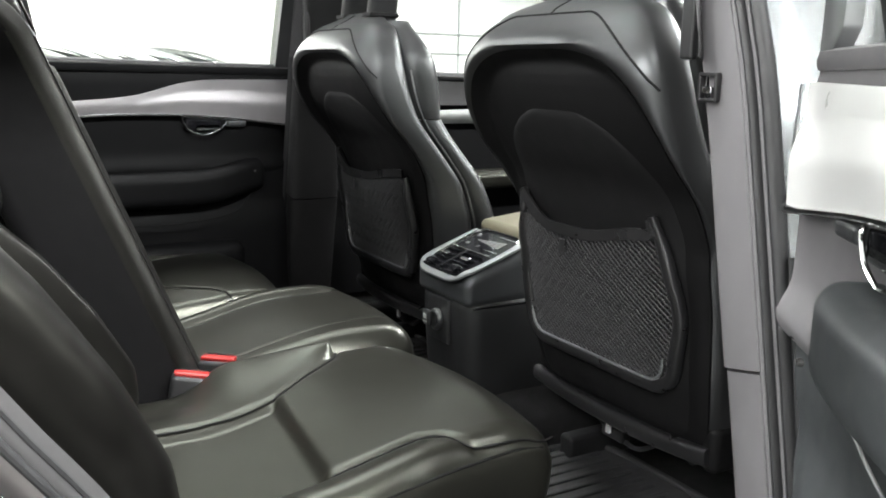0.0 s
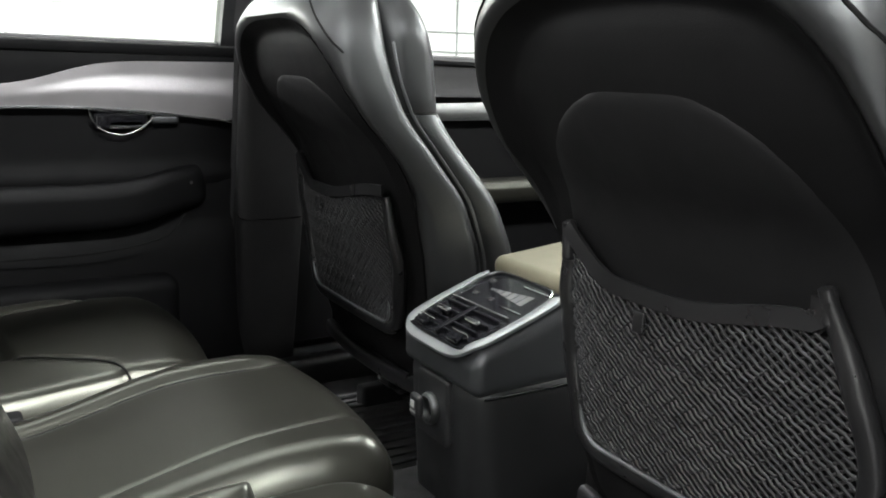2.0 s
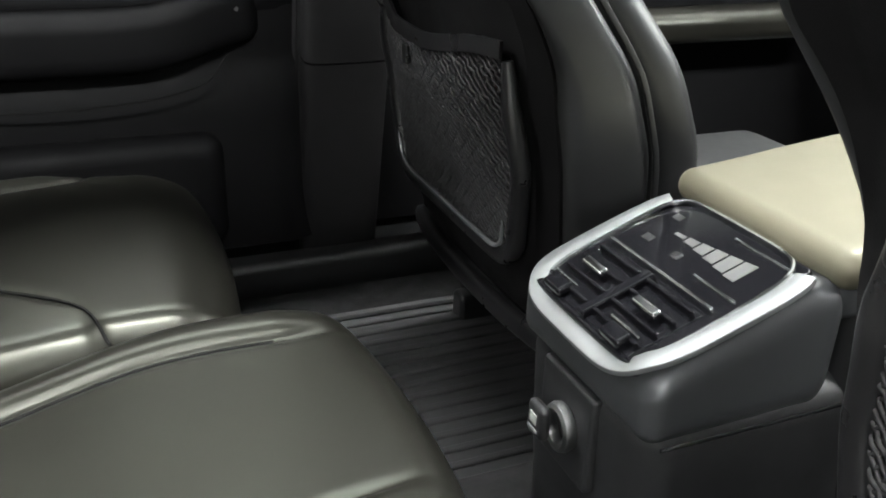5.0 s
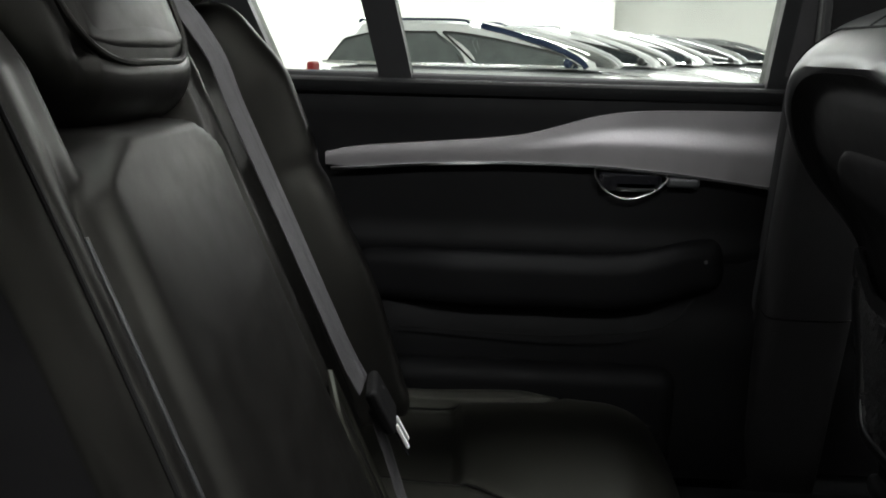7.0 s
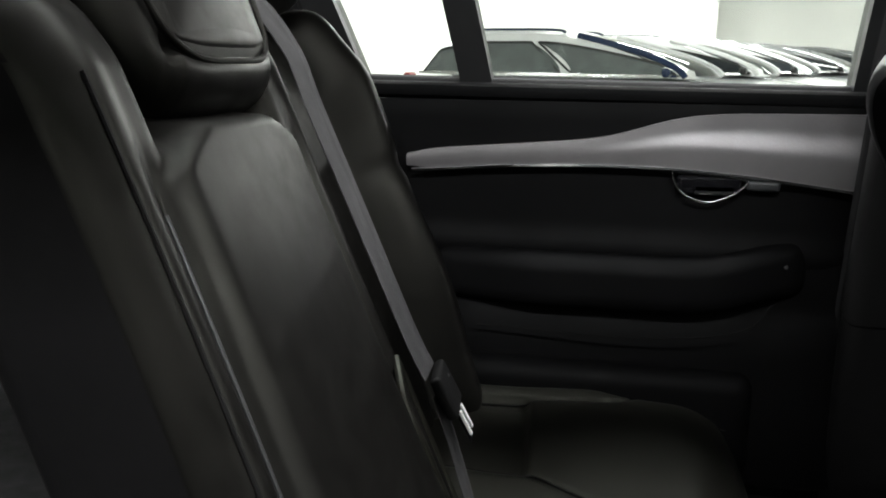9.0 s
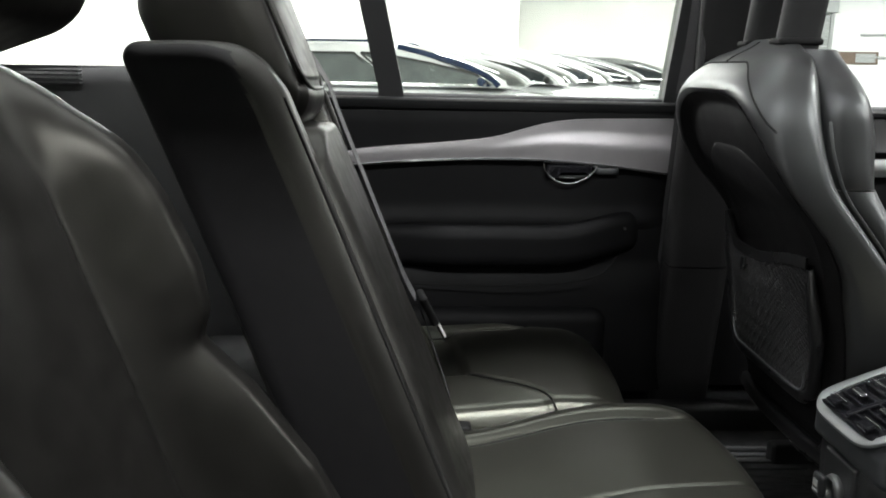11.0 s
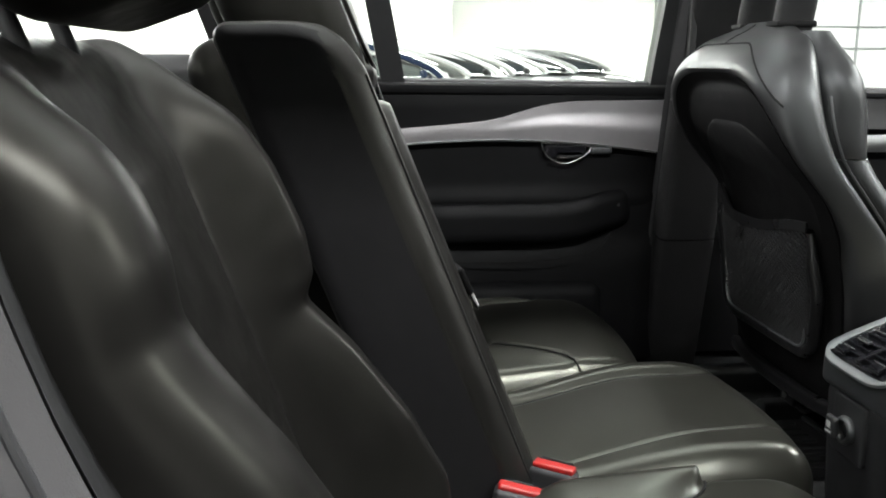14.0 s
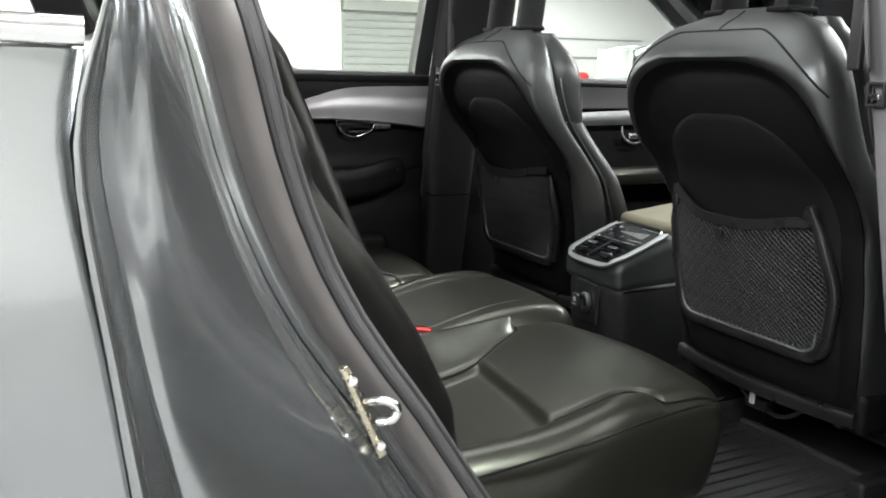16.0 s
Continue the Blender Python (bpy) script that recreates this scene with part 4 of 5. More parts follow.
def bucket_seat(s, words):
    yc = s * 0.372
    t = thing("bucket_seat", (0.30, yc, 0.42), words, "car seat", "front seats")
    zs = [0.582 + 0.631 * (1 - (1 - k / 54) ** 1.5) for k in range(55)]
    rings = []
    for z in zs:
        xm, a, w = seat_section(z)
        rings.append([(xm + p + (scoop(q, z) if p < 0 else 0.0), yc + q, z) for p, q in oval(a, w, 72, squareness(z))])
    back = part("backrest", loft(rings), LEATHER_SEAT, t, "black leather seat back")
    # a matt black sheet in the hollow below the roll paints its shade
    def lining(u, v):
        z = 0.600 + 0.5325 * (1 - (1 - v) ** 2)
        half = 0.222 * max(0.00004, 0.95 ** 3.2 - (max(0.0, z - 0.90) / 0.245) ** 3.2) ** (1 / 3.2)
        half = min(half, soft_interp(z, WIDTH) * 0.945)
        y = (2 * u - 1) * half
        return (seat_rear(y, z) - 0.0035, yc + y, z)
    part("hollow_shade", grid_slab(lining, 64, 80, (0.012, 0, 0)), SHELL, t, "matt black sheet painting shade in the hollow back")

    # hard shell on the rear of the back
    def shell(u, v):
        z = 0.600 + 0.458 * v
        ws = interp(z, [0.60, 0.66, 0.80, 0.90, 0.935, 0.97, 1.00, 1.025, 1.045, 1.055, 1.058], [0.165, 0.178, 0.184, 0.178, 0.170, 0.158, 0.140, 0.114, 0.078, 0.044, 0.024])
        y = (2 * u - 1) * ws
        edge = (1 - abs(2 * u - 1) ** 10) * (1 - abs(2 * v - 1) ** 16)
        return (seat_rear(y, z) - 0.001 - 0.008 * edge, yc + y, z)
    part("back_shell", grid_slab(shell, 40, 50, (0.012, 0, 0)), BACKPANEL, t, "black moulded seat-back panel")
    # seam that runs along the top and down over both shoulders, and a short one over the middle
    pts = []
    for i in range(61):
        f = (i / 60 * 2 - 1) * 0.985
        z = 1.178 - 0.40 * max(0.0, abs(f) - 0.50) ** 2
        y = f * seat_section(z)[2]
        pts.append((seat_rear(y, z) - 0.0004, yc + y, z))
    part("top_seam", sweep(pts, oval(0.0016, 0.0014, 6), (-1, 0, 0.6)), BLACKTHREAD, back)
    part("top_seam", sweep([(seat_rear(0.0, z) - 0.0004, yc, z) for z in [1.179 + 0.030 * i / 10 for i in range(11)]], oval(0.0013, 0.0012, 6), (-1, 0, 1)), BLACKTHREAD, back)
    # the padded front of the back: side bolsters below, shoulders above a crosswise seam
    def pad(z0, z1, n, half):
        rings = []
        for i in range(n + 1):
            z = z0 + (z1 - z0) * i / n
            q = i / n
            close = 1 - 0.30 * max(0.0, 1 - q * 9) ** 2 - 0.30 * max(0.0, 1 - (1 - q) * 9) ** 2
            x1 = sum(interp(z + dz, ZPAD, XPAD) for dz in (-0.02, 0, 0.02)) / 3
            x0 = soft_interp(z, XFRONT) - 0.035
            w = half(z) * (1 - 0.05 * (1 - close))
            rings.append([((x0 + x1) / 2 + p * (0.86 + 0.14 * close), yc + r, z) for p, r in oval((x1 - x0) / 2, w, 56, 2.8)])
        return loft(rings)
    part("lower_pad", pad(0.60, 1.004, 30, lambda z: 0.206 - 0.008 * smooth(0.85, 1.0, z)), LEATHER_SEAT, t, "leather seat front with side bolsters")
    part("shoulder_pad", pad(1.006, 1.196, 18, lambda z: 0.196 - 0.060 * smooth(1.08, 1.20, z) ** 2), LEATHER_SEAT, t, "leather shoulder padding")
    for g in (-1, 1):
        ridge = [(soft_interp(z, XFRONT) * 0.5 + seat_section(z)[0] * 0.5 + 0.014, yc + g * (seat_section(z)[2] + 0.0005), z) for z in [0.66 + 0.44 * i / 24 for i in range(25)]]
        part("piping", sweep(ridge, oval(0.0035, 0.003, 8), (0, g, 0)), LEATHER_SEAT, back, "leather piping along the edge")

    # map pocket: frame and net
    def pocket_w(z):
        return interp(z, [0.66, 0.70, 0.78, 0.86, 0.92], [0.140, 0.158, 0.172, 0.166, 0.158])

    def pocket_at(f, z, out):
        y = f * (pocket_w(z) - (0.023 * smooth(0.80, 0.93, z) if f * yc > 0 > yc else 0.0))
        return Vector((seat_rear(y, z) - 0.008 - out - 0.016 * (1 - f * f) * smooth(0.68, 0.84, z), yc + y, z))

    def top_of(f):
        if f > 0:
            return 0.876 + 0.044 * max(0.0, (f - 0.45) / 0.55) ** 1.6
        return 0.876 + 0.019 * smooth(0.0, -0.9, f) + (0.0 if yc > 0 else 0.030) * max(0.0, (-f - 0.90) / 0.10) ** 2

    high = 0.886 if yc > 0 else 0.922
    left = [pocket_at(-1, high - (high - 0.710) * i / 14, 0.008) for i in range(15)]
    right = [pocket_at(1, 0.710 + 0.210 * i / 14, 0.008) for i in range(15)]
    corner_l = [pocket_at(-1 + 0.16 * (1 - math.cos(a)), 0.710 - 0.030 * math.sin(a), 0.008) for a in [math.pi / 2 * i / 5 for i in range(1, 6)]]
    low = [pocket_at(-0.84 + 1.68 * i / 14, 0.680, 0.008) for i in range(1, 14)]
    corner_r = [pocket_at(1 - 0.16 * (1 - math.cos(a)), 0.710 - 0.030 * math.sin(a), 0.008) for a in [math.pi / 2 * i / 5 for i in range(5, 0, -1)]]
    pocket = part("pocket_frame", sweep(left + corner_l + low + corner_r + right, oval(0.010, 0.009, 12, 2.6), (-1, 0, 0), scale=lambda f: 0.55 + 0.45 * min(1.0, 14 * min(f, 1 - f))), NETFRAME, t, "dark grey plastic pocket frame")
    # a paler metal bead stands in for the highlight on the frame's inner edge
    lip = [pocket_at(-0.915, 0.728 - 0.018 * i / 4, 0.0155) for i in range(5)]
    lip += [pocket_at(-0.915 + 0.13 * (1 - math.cos(a)), 0.710 - 0.020 * math.sin(a), 0.0155) for a in [math.pi / 2 * i / 5 for i in range(1, 6)]]
    lip += [pocket_at(-0.785 + 1.57 * i / 14, 0.690, 0.0155) for i in range(1, 14)]
    lip += [pocket_at(0.915 - 0.13 * (1 - math.cos(a)), 0.710 - 0.020 * math.sin(a), 0.0155) for a in [math.pi / 2 * i / 5 for i in range(5, 0, -1)]]
    lip += [pocket_at(0.915, 0.710 + 0.018 * i / 4, 0.0155) for i in range(1, 5)]
    part("pocket_lip_highlight", sweep(lip, oval(0.0022, 0.0022, 8), (-1, 0, 0), scale=lambda f: min(1.0, 0.3 + 8 * min(f, 1 - f))), SATIN, pocket, "inner lip paled as a painted highlight")
    part("pocket_hem", sweep([pocket_at(-0.98 + 1.96 * i / 40, top_of(-0.98 + 1.96 * i / 40), 0.010) for i in range(41)], strap_profile(0.016, 0.004), (-1, 0, 0)), NETFRAME, t, "elastic pocket hem")
    part("pocket_tab", rbox(tuple(pocket_at(0.22, 0.852, 0.013)), (0.004, 0.014, 0.020), 0.0015, (1, 2, 2)), NETFRAME, t)
    for f in ((1,) if yc > 0 else (-1, 1)):
        part("pocket_tip", rbox(tuple(pocket_at(f * 0.995, 0.902 if f > 0 else 0.908, 0.009 if f > 0 else 0.008)), (0.014, 0.013, 0.042) if f > 0 else (0.010, 0.010, 0.030), 0.0062 if f > 0 else 0.0046, (2, 2, 3)), NETFRAME, pocket)
    part("pocket_back", grid_slab(lambda u, v: pocket_at((2 * u - 1) * 0.97, 0.685 + (top_of(2 * u - 1) - 0.69) * v, 0.0005), 24, 12, (0.004, 0, 0)), SHELL, t)
    bm = bmesh.new()
    cell = 0.0108
    count = int(0.62 / cell)
    for fam in (-1, 1):
        for k in range(count):
            run = []
            for i in range(56):
                q = i / 55
                z = 0.684 + 0.232 * q
                y = -0.31 + k * cell + fam * (z - 0.80) * 1.2
                f = y / pocket_w(z)
                if abs(f) > 0.97 or z > top_of(f) - 0.003:
                    if len(run) > 2:
                        break
                    run = []
                    continue
                wob = 0.0011 * fam * math.sin(math.pi * (y + fam * z) / cell)
                run.append(pocket_at(f, z, 0.0075 + fam * 0.0006 + wob))
            if len(run) > 3:
                piece = sweep(run, oval(0.0017, 0.0015, 5), (-1, 0, 0))
                me = bpy.data.meshes.new("tmp")
                piece.to_mesh(me)
                piece.free()
                bm.from_mesh(me)
                bpy.data.meshes.remove(me)
    net = part("net", bm, NET, t, "dark grey elastic pocket net", 80)
    net["kind"] = "stuff"

    # lower edge, cushion and frame
    part("lower_trim", sweep([(0.100 + 0.012 * abs(2 * i / 16 - 1) ** 3, yc + (2 * i / 16 - 1) * 0.195, 0.592 - 0.006 * math.sin(math.pi * i / 16)) for i in range(17)], oval(0.013, 0.009, 14, 3), (-1, 0, 0)), NETFRAME, t, "grey plastic lower trim")
    for g in (-1, 1):
        part("recliner_cover", rbox((0.155, yc + g * 0.190, 0.600), (0.08, 0.03, 0.070), 0.013, (3, 2, 3)), SHELL, t, "plastic recliner cover")
        part("seat_rail", rbox((0.46, yc + g * 0.17, 0.445), (0.60, 0.035, 0.05), 0.008, (3, 1, 1)), PLASTIC, t)
        part("side_cover", rbox((0.45, yc + g * 0.215, 0.55), (0.44, 0.04, 0.11), 0.018, (5, 2, 3)), PLASTIC, t)
    part("cushion", rbox((0.43, yc, 0.605), (0.50, 0.42, 0.14), 0.05, (6, 6, 3)), LEATHER_SEAT, t)
    part("under_frame", rbox((0.42, yc, 0.53), (0.36, 0.34, 0.05), 0.015, (3, 3, 1)), CARPET, t)
    part("cable", sweep(spline([(0.16, yc - 0.08, 0.57), (0.14, yc - 0.05, 0.54), (0.15, yc, 0.525), (0.14, yc + 0.06, 0.55), (0.17, yc + 0.09, 0.57)], 8), oval(0.004, 0.004, 8), (0, 0, 1)), PLASTIC, t)
    part("connector", rbox((0.150, yc + 0.03, 0.535), (0.02, 0.05, 0.022), 0.004, (1, 2, 1)), NETFRAME, t)
    part("connector_clip", rbox((0.138, yc + 0.035, 0.545), (0.006, 0.010, 0.024), 0.002, (1, 1, 1)), STEEL_GLINT, t, "bright metal clip")
    for g in (-1, 1):
        part("frame_knob", disc((0.118, yc + g * 0.165, 0.578), 0.010, 0.016, 0, 16, 0.003), CHROME if g == -s else PLASTIC, t)
    # head restraint on two flat posts
    for g in (-1, 1):
        part("head_post", sweep([(0.035 + 0.02 * k / 5, yc + g * 0.066, 1.185 + 0.16 * k / 5) for k in range(6)], oval(0.030, 0.017, 16, 4), (0, g, 0)), BACKPANEL, t, "flat plastic head-restraint post")
        part("post_collar", rbox((0.036, yc + g * 0.066, 1.208), (0.066, 0.042, 0.010), 0.004, (2, 2, 1)), SHELL, t)
    part("head_restraint", rbox((0.065, yc, 1.435), (0.12, 0.27, 0.21), 0.055, (4, 6, 5)), LEATHER_SEAT, t, "black leather head restraint")
    return t


bucket_seat(-1, "black leather front seat with a netted map pocket")
bucket_seat(1, "black leather front seat beside the closed door")


# ---- rear seats ----
def to_line(x, y, pts):
    best = 9.0
    for (ax, ay), (bx, by) in zip(pts, pts[1:]):
        dx, dy = bx - ax, by - ay
        k = max(0.0, min(1.0, ((x - ax) * dx + (y - ay) * dy) / (dx * dx + dy * dy)))
        best = min(best, math.hypot(x - ax - k * dx, y - ay - k * dy))
    return best


SEAM_IN = [(-0.262, 0.160), (-0.270, 0.178), (-0.290, 0.213), (-0.350, 0.258), (-0.410, 0.300), (-0.500, 0.322), (-0.600, 0.325)]
SEAM_ACROSS = [(-0.410, 0.300), (-0.418, 0.400), (-0.427, 0.515)]
SEAM_OUT = [(-0.600, 0.545), (-0.500, 0.538), (-0.420, 0.530), (-0.360, 0.522), (-0.310, 0.514), (-0.280, 0.522), (-0.255, 0.548), (-0.200, 0.546), (-0.125, 0.526)]


def along(pts):
    """The seam's y at a given x."""
    line = sorted(pts)
    return lambda x: interp(x, [p[0] for p in line], [p[1] for p in line])


inner_seam, outer_seam = along(SEAM_IN), along(SEAM_OUT)


def cushion_edge(x):
    return 0.600 - 0.050 * smooth(-0.50, -0.14, x)


FAR_SHIFT = 0.045      # the bench is not split evenly: the far outer seat sits further out


def cushion_lift(x, y, roll=0.022):
    """How far an outer cushion's top stands above its plain box; y from the car's middle."""
    e, ein, eout = cushion_edge(x), inner_seam(x), outer_seam(x)
    d = 0.014 * smooth(-0.52, -0.25, x) - 0.026 * smooth(-0.23, -0.13, x) ** 2
    d += 0.010 * math.sin(math.pi * max(0, min(1, (y - 0.17) / (e - 0.14)))) * smooth(-0.5, -0.3, x)
    # padded roll towards the middle seat, ending at the seam ahead of it
    d += roll * smooth(0.0, 1.0, (ein - y) / max(0.02, ein - 0.185)) * smooth(-0.258, -0.282, x) * smooth(-0.52, -0.43, x)
    d -= 0.012 * smooth(0.185, 0.165, y) + 0.014 * smooth(0.30, 0.21, y) * smooth(-0.43, -0.53, x)
    # roll along the door side
    d += 0.007 * smooth(eout, eout + 0.040, y) * smooth(-0.26, -0.34, x) - 0.010 * smooth(e - 0.04, e, y)
    # the rear panel lies lower than the front one
    fold = -0.410 - 0.085 * (y - 0.30)
    d -= 0.015 * smooth(fold + 0.010, fold - 0.008, x) * smooth(ein - 0.004, ein + 0.016, y) * smooth(eout + 0.012, eout - 0.012, y)
    d += 0.0012 * noise.noise((x * 8, y * 8, 3.0)) + 0.00015 * noise.noise((x * 30, y * 22, 5.0))
    for pts, depth, w in ((SEAM_IN, 0.003, 0.005), (SEAM_ACROSS, 0.002, 0.004), (SEAM_OUT, 0.005, 0.005)):
        d -= depth * math.exp(-(to_line(x, y, pts) / w) ** 2)
    return d


def buckle(x, y, z, turn, tilt, words):
    t = thing("belt_buckle", (x, y, z), words, "belt buckle", "belt buckles")
    part("casing", rbox((x, y, z - 0.032), (0.056, 0.026, 0.060), 0.007, (3, 2, 3)), RUBBER, t, "black plastic buckle casing")
    part("button", rbox((x, y, z - 0.001), (0.050, 0.016, 0.008), 0.003, (3, 2, 1)), RED, t, "red release button")
    part("slot", rbox((x, y + 0.009, z + 0.0005), (0.040, 0.005, 0.006), 0.001, (2, 1, 1)), PIANO, t)
    part("stalk", rbox((x, y, z - 0.085), (0.035, 0.012, 0.06), 0.004, (2, 1, 2)), WEBBING, t)
    t.rotation_euler = (0, radians(tilt), radians(turn))


def soft_line(z, xs, ys, w=0.008):
    return (interp(z - w, xs, ys) + 2 * interp(z, xs, ys) + interp(z + w, xs, ys)) / 4


def outer_seat(s, xb, theta, words):
    t = thing("rear_seat", (-0.36, s * 0.405, 0.42), words, "car seat", "rear seats")
    roll = 0.022 if s < 0 else -0.006

    def bend(p):
        y = 0.165 + (abs(p.y) - 0.165) * (cushion_edge(p.x) - 0.165) / 0.435
        p.z += smooth(0.575, 0.635, p.z) * cushion_lift(p.x, y, roll)
        p.x += 0.018 * math.sin(math.pi * max(0, min(1, (y - 0.16) / 0.44))) * smooth(-0.26, -0.14, p.x)
        p.x -= 0.030 * smooth(0.62, 0.50, p.z) * smooth(-0.25, -0.14, p.x)
        p.y = s * y
        if s > 0:
            p.x = -0.635 + (p.x + 0.635) * 0.88
            p.y += FAR_SHIFT
        return p
    cush = part("cushion", rbox((-0.385, s * 0.3825, 0.590), (0.50, 0.435, 0.160), 0.030, (110, 100, 4), bend), LEATHER, t, "black leather seat cushion", 70)
    for pts in (SEAM_OUT, SEAM_IN):
        line = spline([(x, y, 0) for x, y in pts], 6)
        part("seam", sweep([(p.x if s < 0 else -0.635 + (p.x + 0.635) * 0.88, s * p.y + (FAR_SHIFT if s > 0 else 0.0), 0.6702 + cushion_lift(p.x, p.y, roll) + 0.001) for p in line], oval(0.0016, 0.0013, 6), (0, 0, 1)), BLACKTHREAD, cush, "dark stitched seam")
    # the stitched welt along the front outer edge of the cushion
    if s < 0:
        part("welt", sweep(spline([(x, s * y, z) for x, y, z in ((-0.60, 0.596, 0.650), (-0.50, 0.594, 0.656), (-0.40, 0.585, 0.660), (-0.30, 0.568, 0.664), (-0.20, 0.549, 0.661), (-0.15, 0.540, 0.652))], 8), oval(0.0018, 0.0016, 6), (0, 0, 1)), BLACKTHREAD, cush)
    part("base", rbox((-0.42, s * 0.40, 0.475), (0.44, 0.44, 0.11), 0.02, (4, 4, 2)), PLASTIC, t, "black plastic seat base")
    # backrest in its own leaning frame
    m = pose(xb, 0, 0.63, 0, -theta, 0)

    def press(p):
        """p in the leaning frame: x forwards, z up along the back."""
        y = abs(p.y)
        k = smooth(-0.075, -0.01, p.x)
        side_in, side_out = (smooth(0.278, 0.244, y) if s < 0 else smooth(0.285, 0.225, y)), smooth(0.515, 0.575, y)
        if s < 0:
            wing_in = soft_line(p.z, [0.0, 0.07, 0.15, 0.24, 0.300, 0.316, 0.36, 0.43, 0.49, 0.56], [0.080, 0.098, 0.086, 0.058, 0.030, 0.046, 0.054, 0.050, 0.036, 0.012])
            wing_out = soft_line(p.z, [0.0, 0.10, 0.20, 0.30, 0.370, 0.392, 0.43, 0.50, 0.58], [0.060, 0.078, 0.066, 0.044, 0.020, 0.014, 0.022, 0.018, 0.0])
        else:
            wing_out = 0.058 - 0.005 * math.exp(-((p.z - 0.375) / 0.016) ** 2) + 0.010 * bell(p.z, 0.20, 0.1)
            wing_in = wing_out * 0.35
        d = wing_in * side_in + wing_out * side_out
        if s < 0:
            d -= 0.016 * smooth(0.262, 0.295, y) * smooth(0.545, 0.505, y) * smooth(0.58, 0.48, p.z)
        d -= 0.030 * smooth(0.46, 0.57, p.z - (0.0 if s < 0 else 0.03))
        d -= 0.006 * (math.exp(-((y - 0.285) / 0.006) ** 2) + math.exp(-((y - 0.525) / 0.006) ** 2)) * smooth(0.52, 0.44, p.z)
        d += 0.0016 * noise.noise((p.y * 8, p.z * 8, 1.0)) + 0.0003 * noise.noise((p.y * 28, p.z * 24, 8.0))
        p.x += k * d
        w = 1 - 0.05 * smooth(0.40, 0.58, p.z)
        p.y = s * (0.405 + (y - 0.405) * w)
        return m @ p
    back = part("backrest", rbox((-0.07, s * 0.405, 0.287 if s < 0 else 0.302), (0.14, 0.44, 0.594 if s < 0 else 0.624), 0.045, (4, 74, 96), press), LEATHER_SHADED, t, "black leather backrest", 70)
    for g in (-1, 1):
        part("head_post", sweep([m @ Vector((-0.045, s * 0.405 + g * 0.05, 0.53 + 0.03 * k)) for k in range(5)], oval(0.007, 0.007, 10), (0, 1, 0)), PLASTIC, t)
    part("head_restraint", rbox((-0.02 if s > 0 else 0.025, s * 0.405, 0.685 if s > 0 else 0.655), (0.13, 0.25, 0.17), 0.045, (4, 6, 5), m=m), LEATHER_SHADED, t, "black leather head restraint")
    part("release_strap", sweep(spline([tuple(m @ Vector((0.045, s * 0.20, 0.02))), tuple(m @ Vector((0.060, s * 0.185, 0.045))), tuple(m @ Vector((0.040, s * 0.178, 0.085)))], 6), strap_profile(0.022, 0.003), (1, 0, 0)), WEBBING, t)
    return t


outer_seat(-1, -0.640, 19.5, "black leather outer rear seat by the open door")
outer_seat(1, -0.565, 20.0, "black leather outer rear seat by the closed door")


# the narrow middle seat stands further forward
mid = thing("rear_seat", (-0.30, 0.015, 0.42), "narrow black leather middle seat standing further forward", "car seat", "rear seats")
def mid_lift(x, y):
    """A flat centre panel between two padded ribs; the whole cushion rises forwards and rolls off at its front."""
    far = interp(x, [-0.50, -0.30, -0.14], [0.124, 0.128, 0.124])
    near = interp(x, [-0.50, -0.30, -0.13], [-0.088, -0.074, -0.056])
    fade = smooth(-0.125, -0.19, x)
    d = 0.040 * smooth(-0.50, -0.22, x) - 0.020 * smooth(-0.17, -0.08, x) ** 2
    d += 0.0095 * smooth(far - 0.001, far + 0.014, y) * fade
    d += 0.0055 * smooth(near + 0.001, near - 0.014, y) * fade
    d -= 0.014 * smooth(0.158, 0.190, y) + 0.016 * smooth(-0.112, -0.152, y)
    d += 0.0010 * noise.noise((x * 8, y * 8, 13.0)) + 0.00015 * noise.noise((x * 30, y * 22, 15.0))
    d -= 0.003 * math.exp(-((y - far) / 0.005) ** 2) * fade
    d -= 0.003 * math.exp(-((y - near) / 0.005) ** 2) * fade
    return d


def mid_bend(p):
    p.z += smooth(0.575, 0.630, p.z) * mid_lift(p.x, p.y)
    p.x += 0.020 * (1 - ((p.y - 0.014) / 0.165) ** 2) * smooth(-0.26, -0.12, p.x)
    p.x -= 0.030 * smooth(0.62, 0.50, p.z) * smooth(-0.25, -0.14, p.x)
    p.y += 0.018 * smooth(-0.46, -0.25, p.x) * max(0.0, p.y - 0.014) / 0.164
    return p


mc = part("cushion", rbox((-0.310, 0.016, 0.575), (0.40, 0.334, 0.150), 0.040, (72, 84, 4), mid_bend), LEATHER, mid, "black leather seat cushion", 70)
for edge in (lambda x: interp(x, [-0.50, -0.30, -0.14], [0.124, 0.128, 0.124]), lambda x: interp(x, [-0.50, -0.30, -0.13], [-0.088, -0.074, -0.056])):
    line = [mid_bend(Vector((x, edge(x), 0.650))) + Vector((0, 0, 0.0003)) for x in [-0.49 + 0.30 * i / 24 for i in range(25)]]
    part("seam", sweep(line, oval(0.0018, 0.0012, 6), (0, 0, 1)), BLACKTHREAD, mc, "dark stitched seam")
part("base", rbox((-0.35, 0.014, 0.465), (0.34, 0.30, 0.09), 0.02, (3, 3, 2)), PLASTIC, mid)
MM = pose(-0.450, 0.0, 0.640, 0, -21.8, 0)


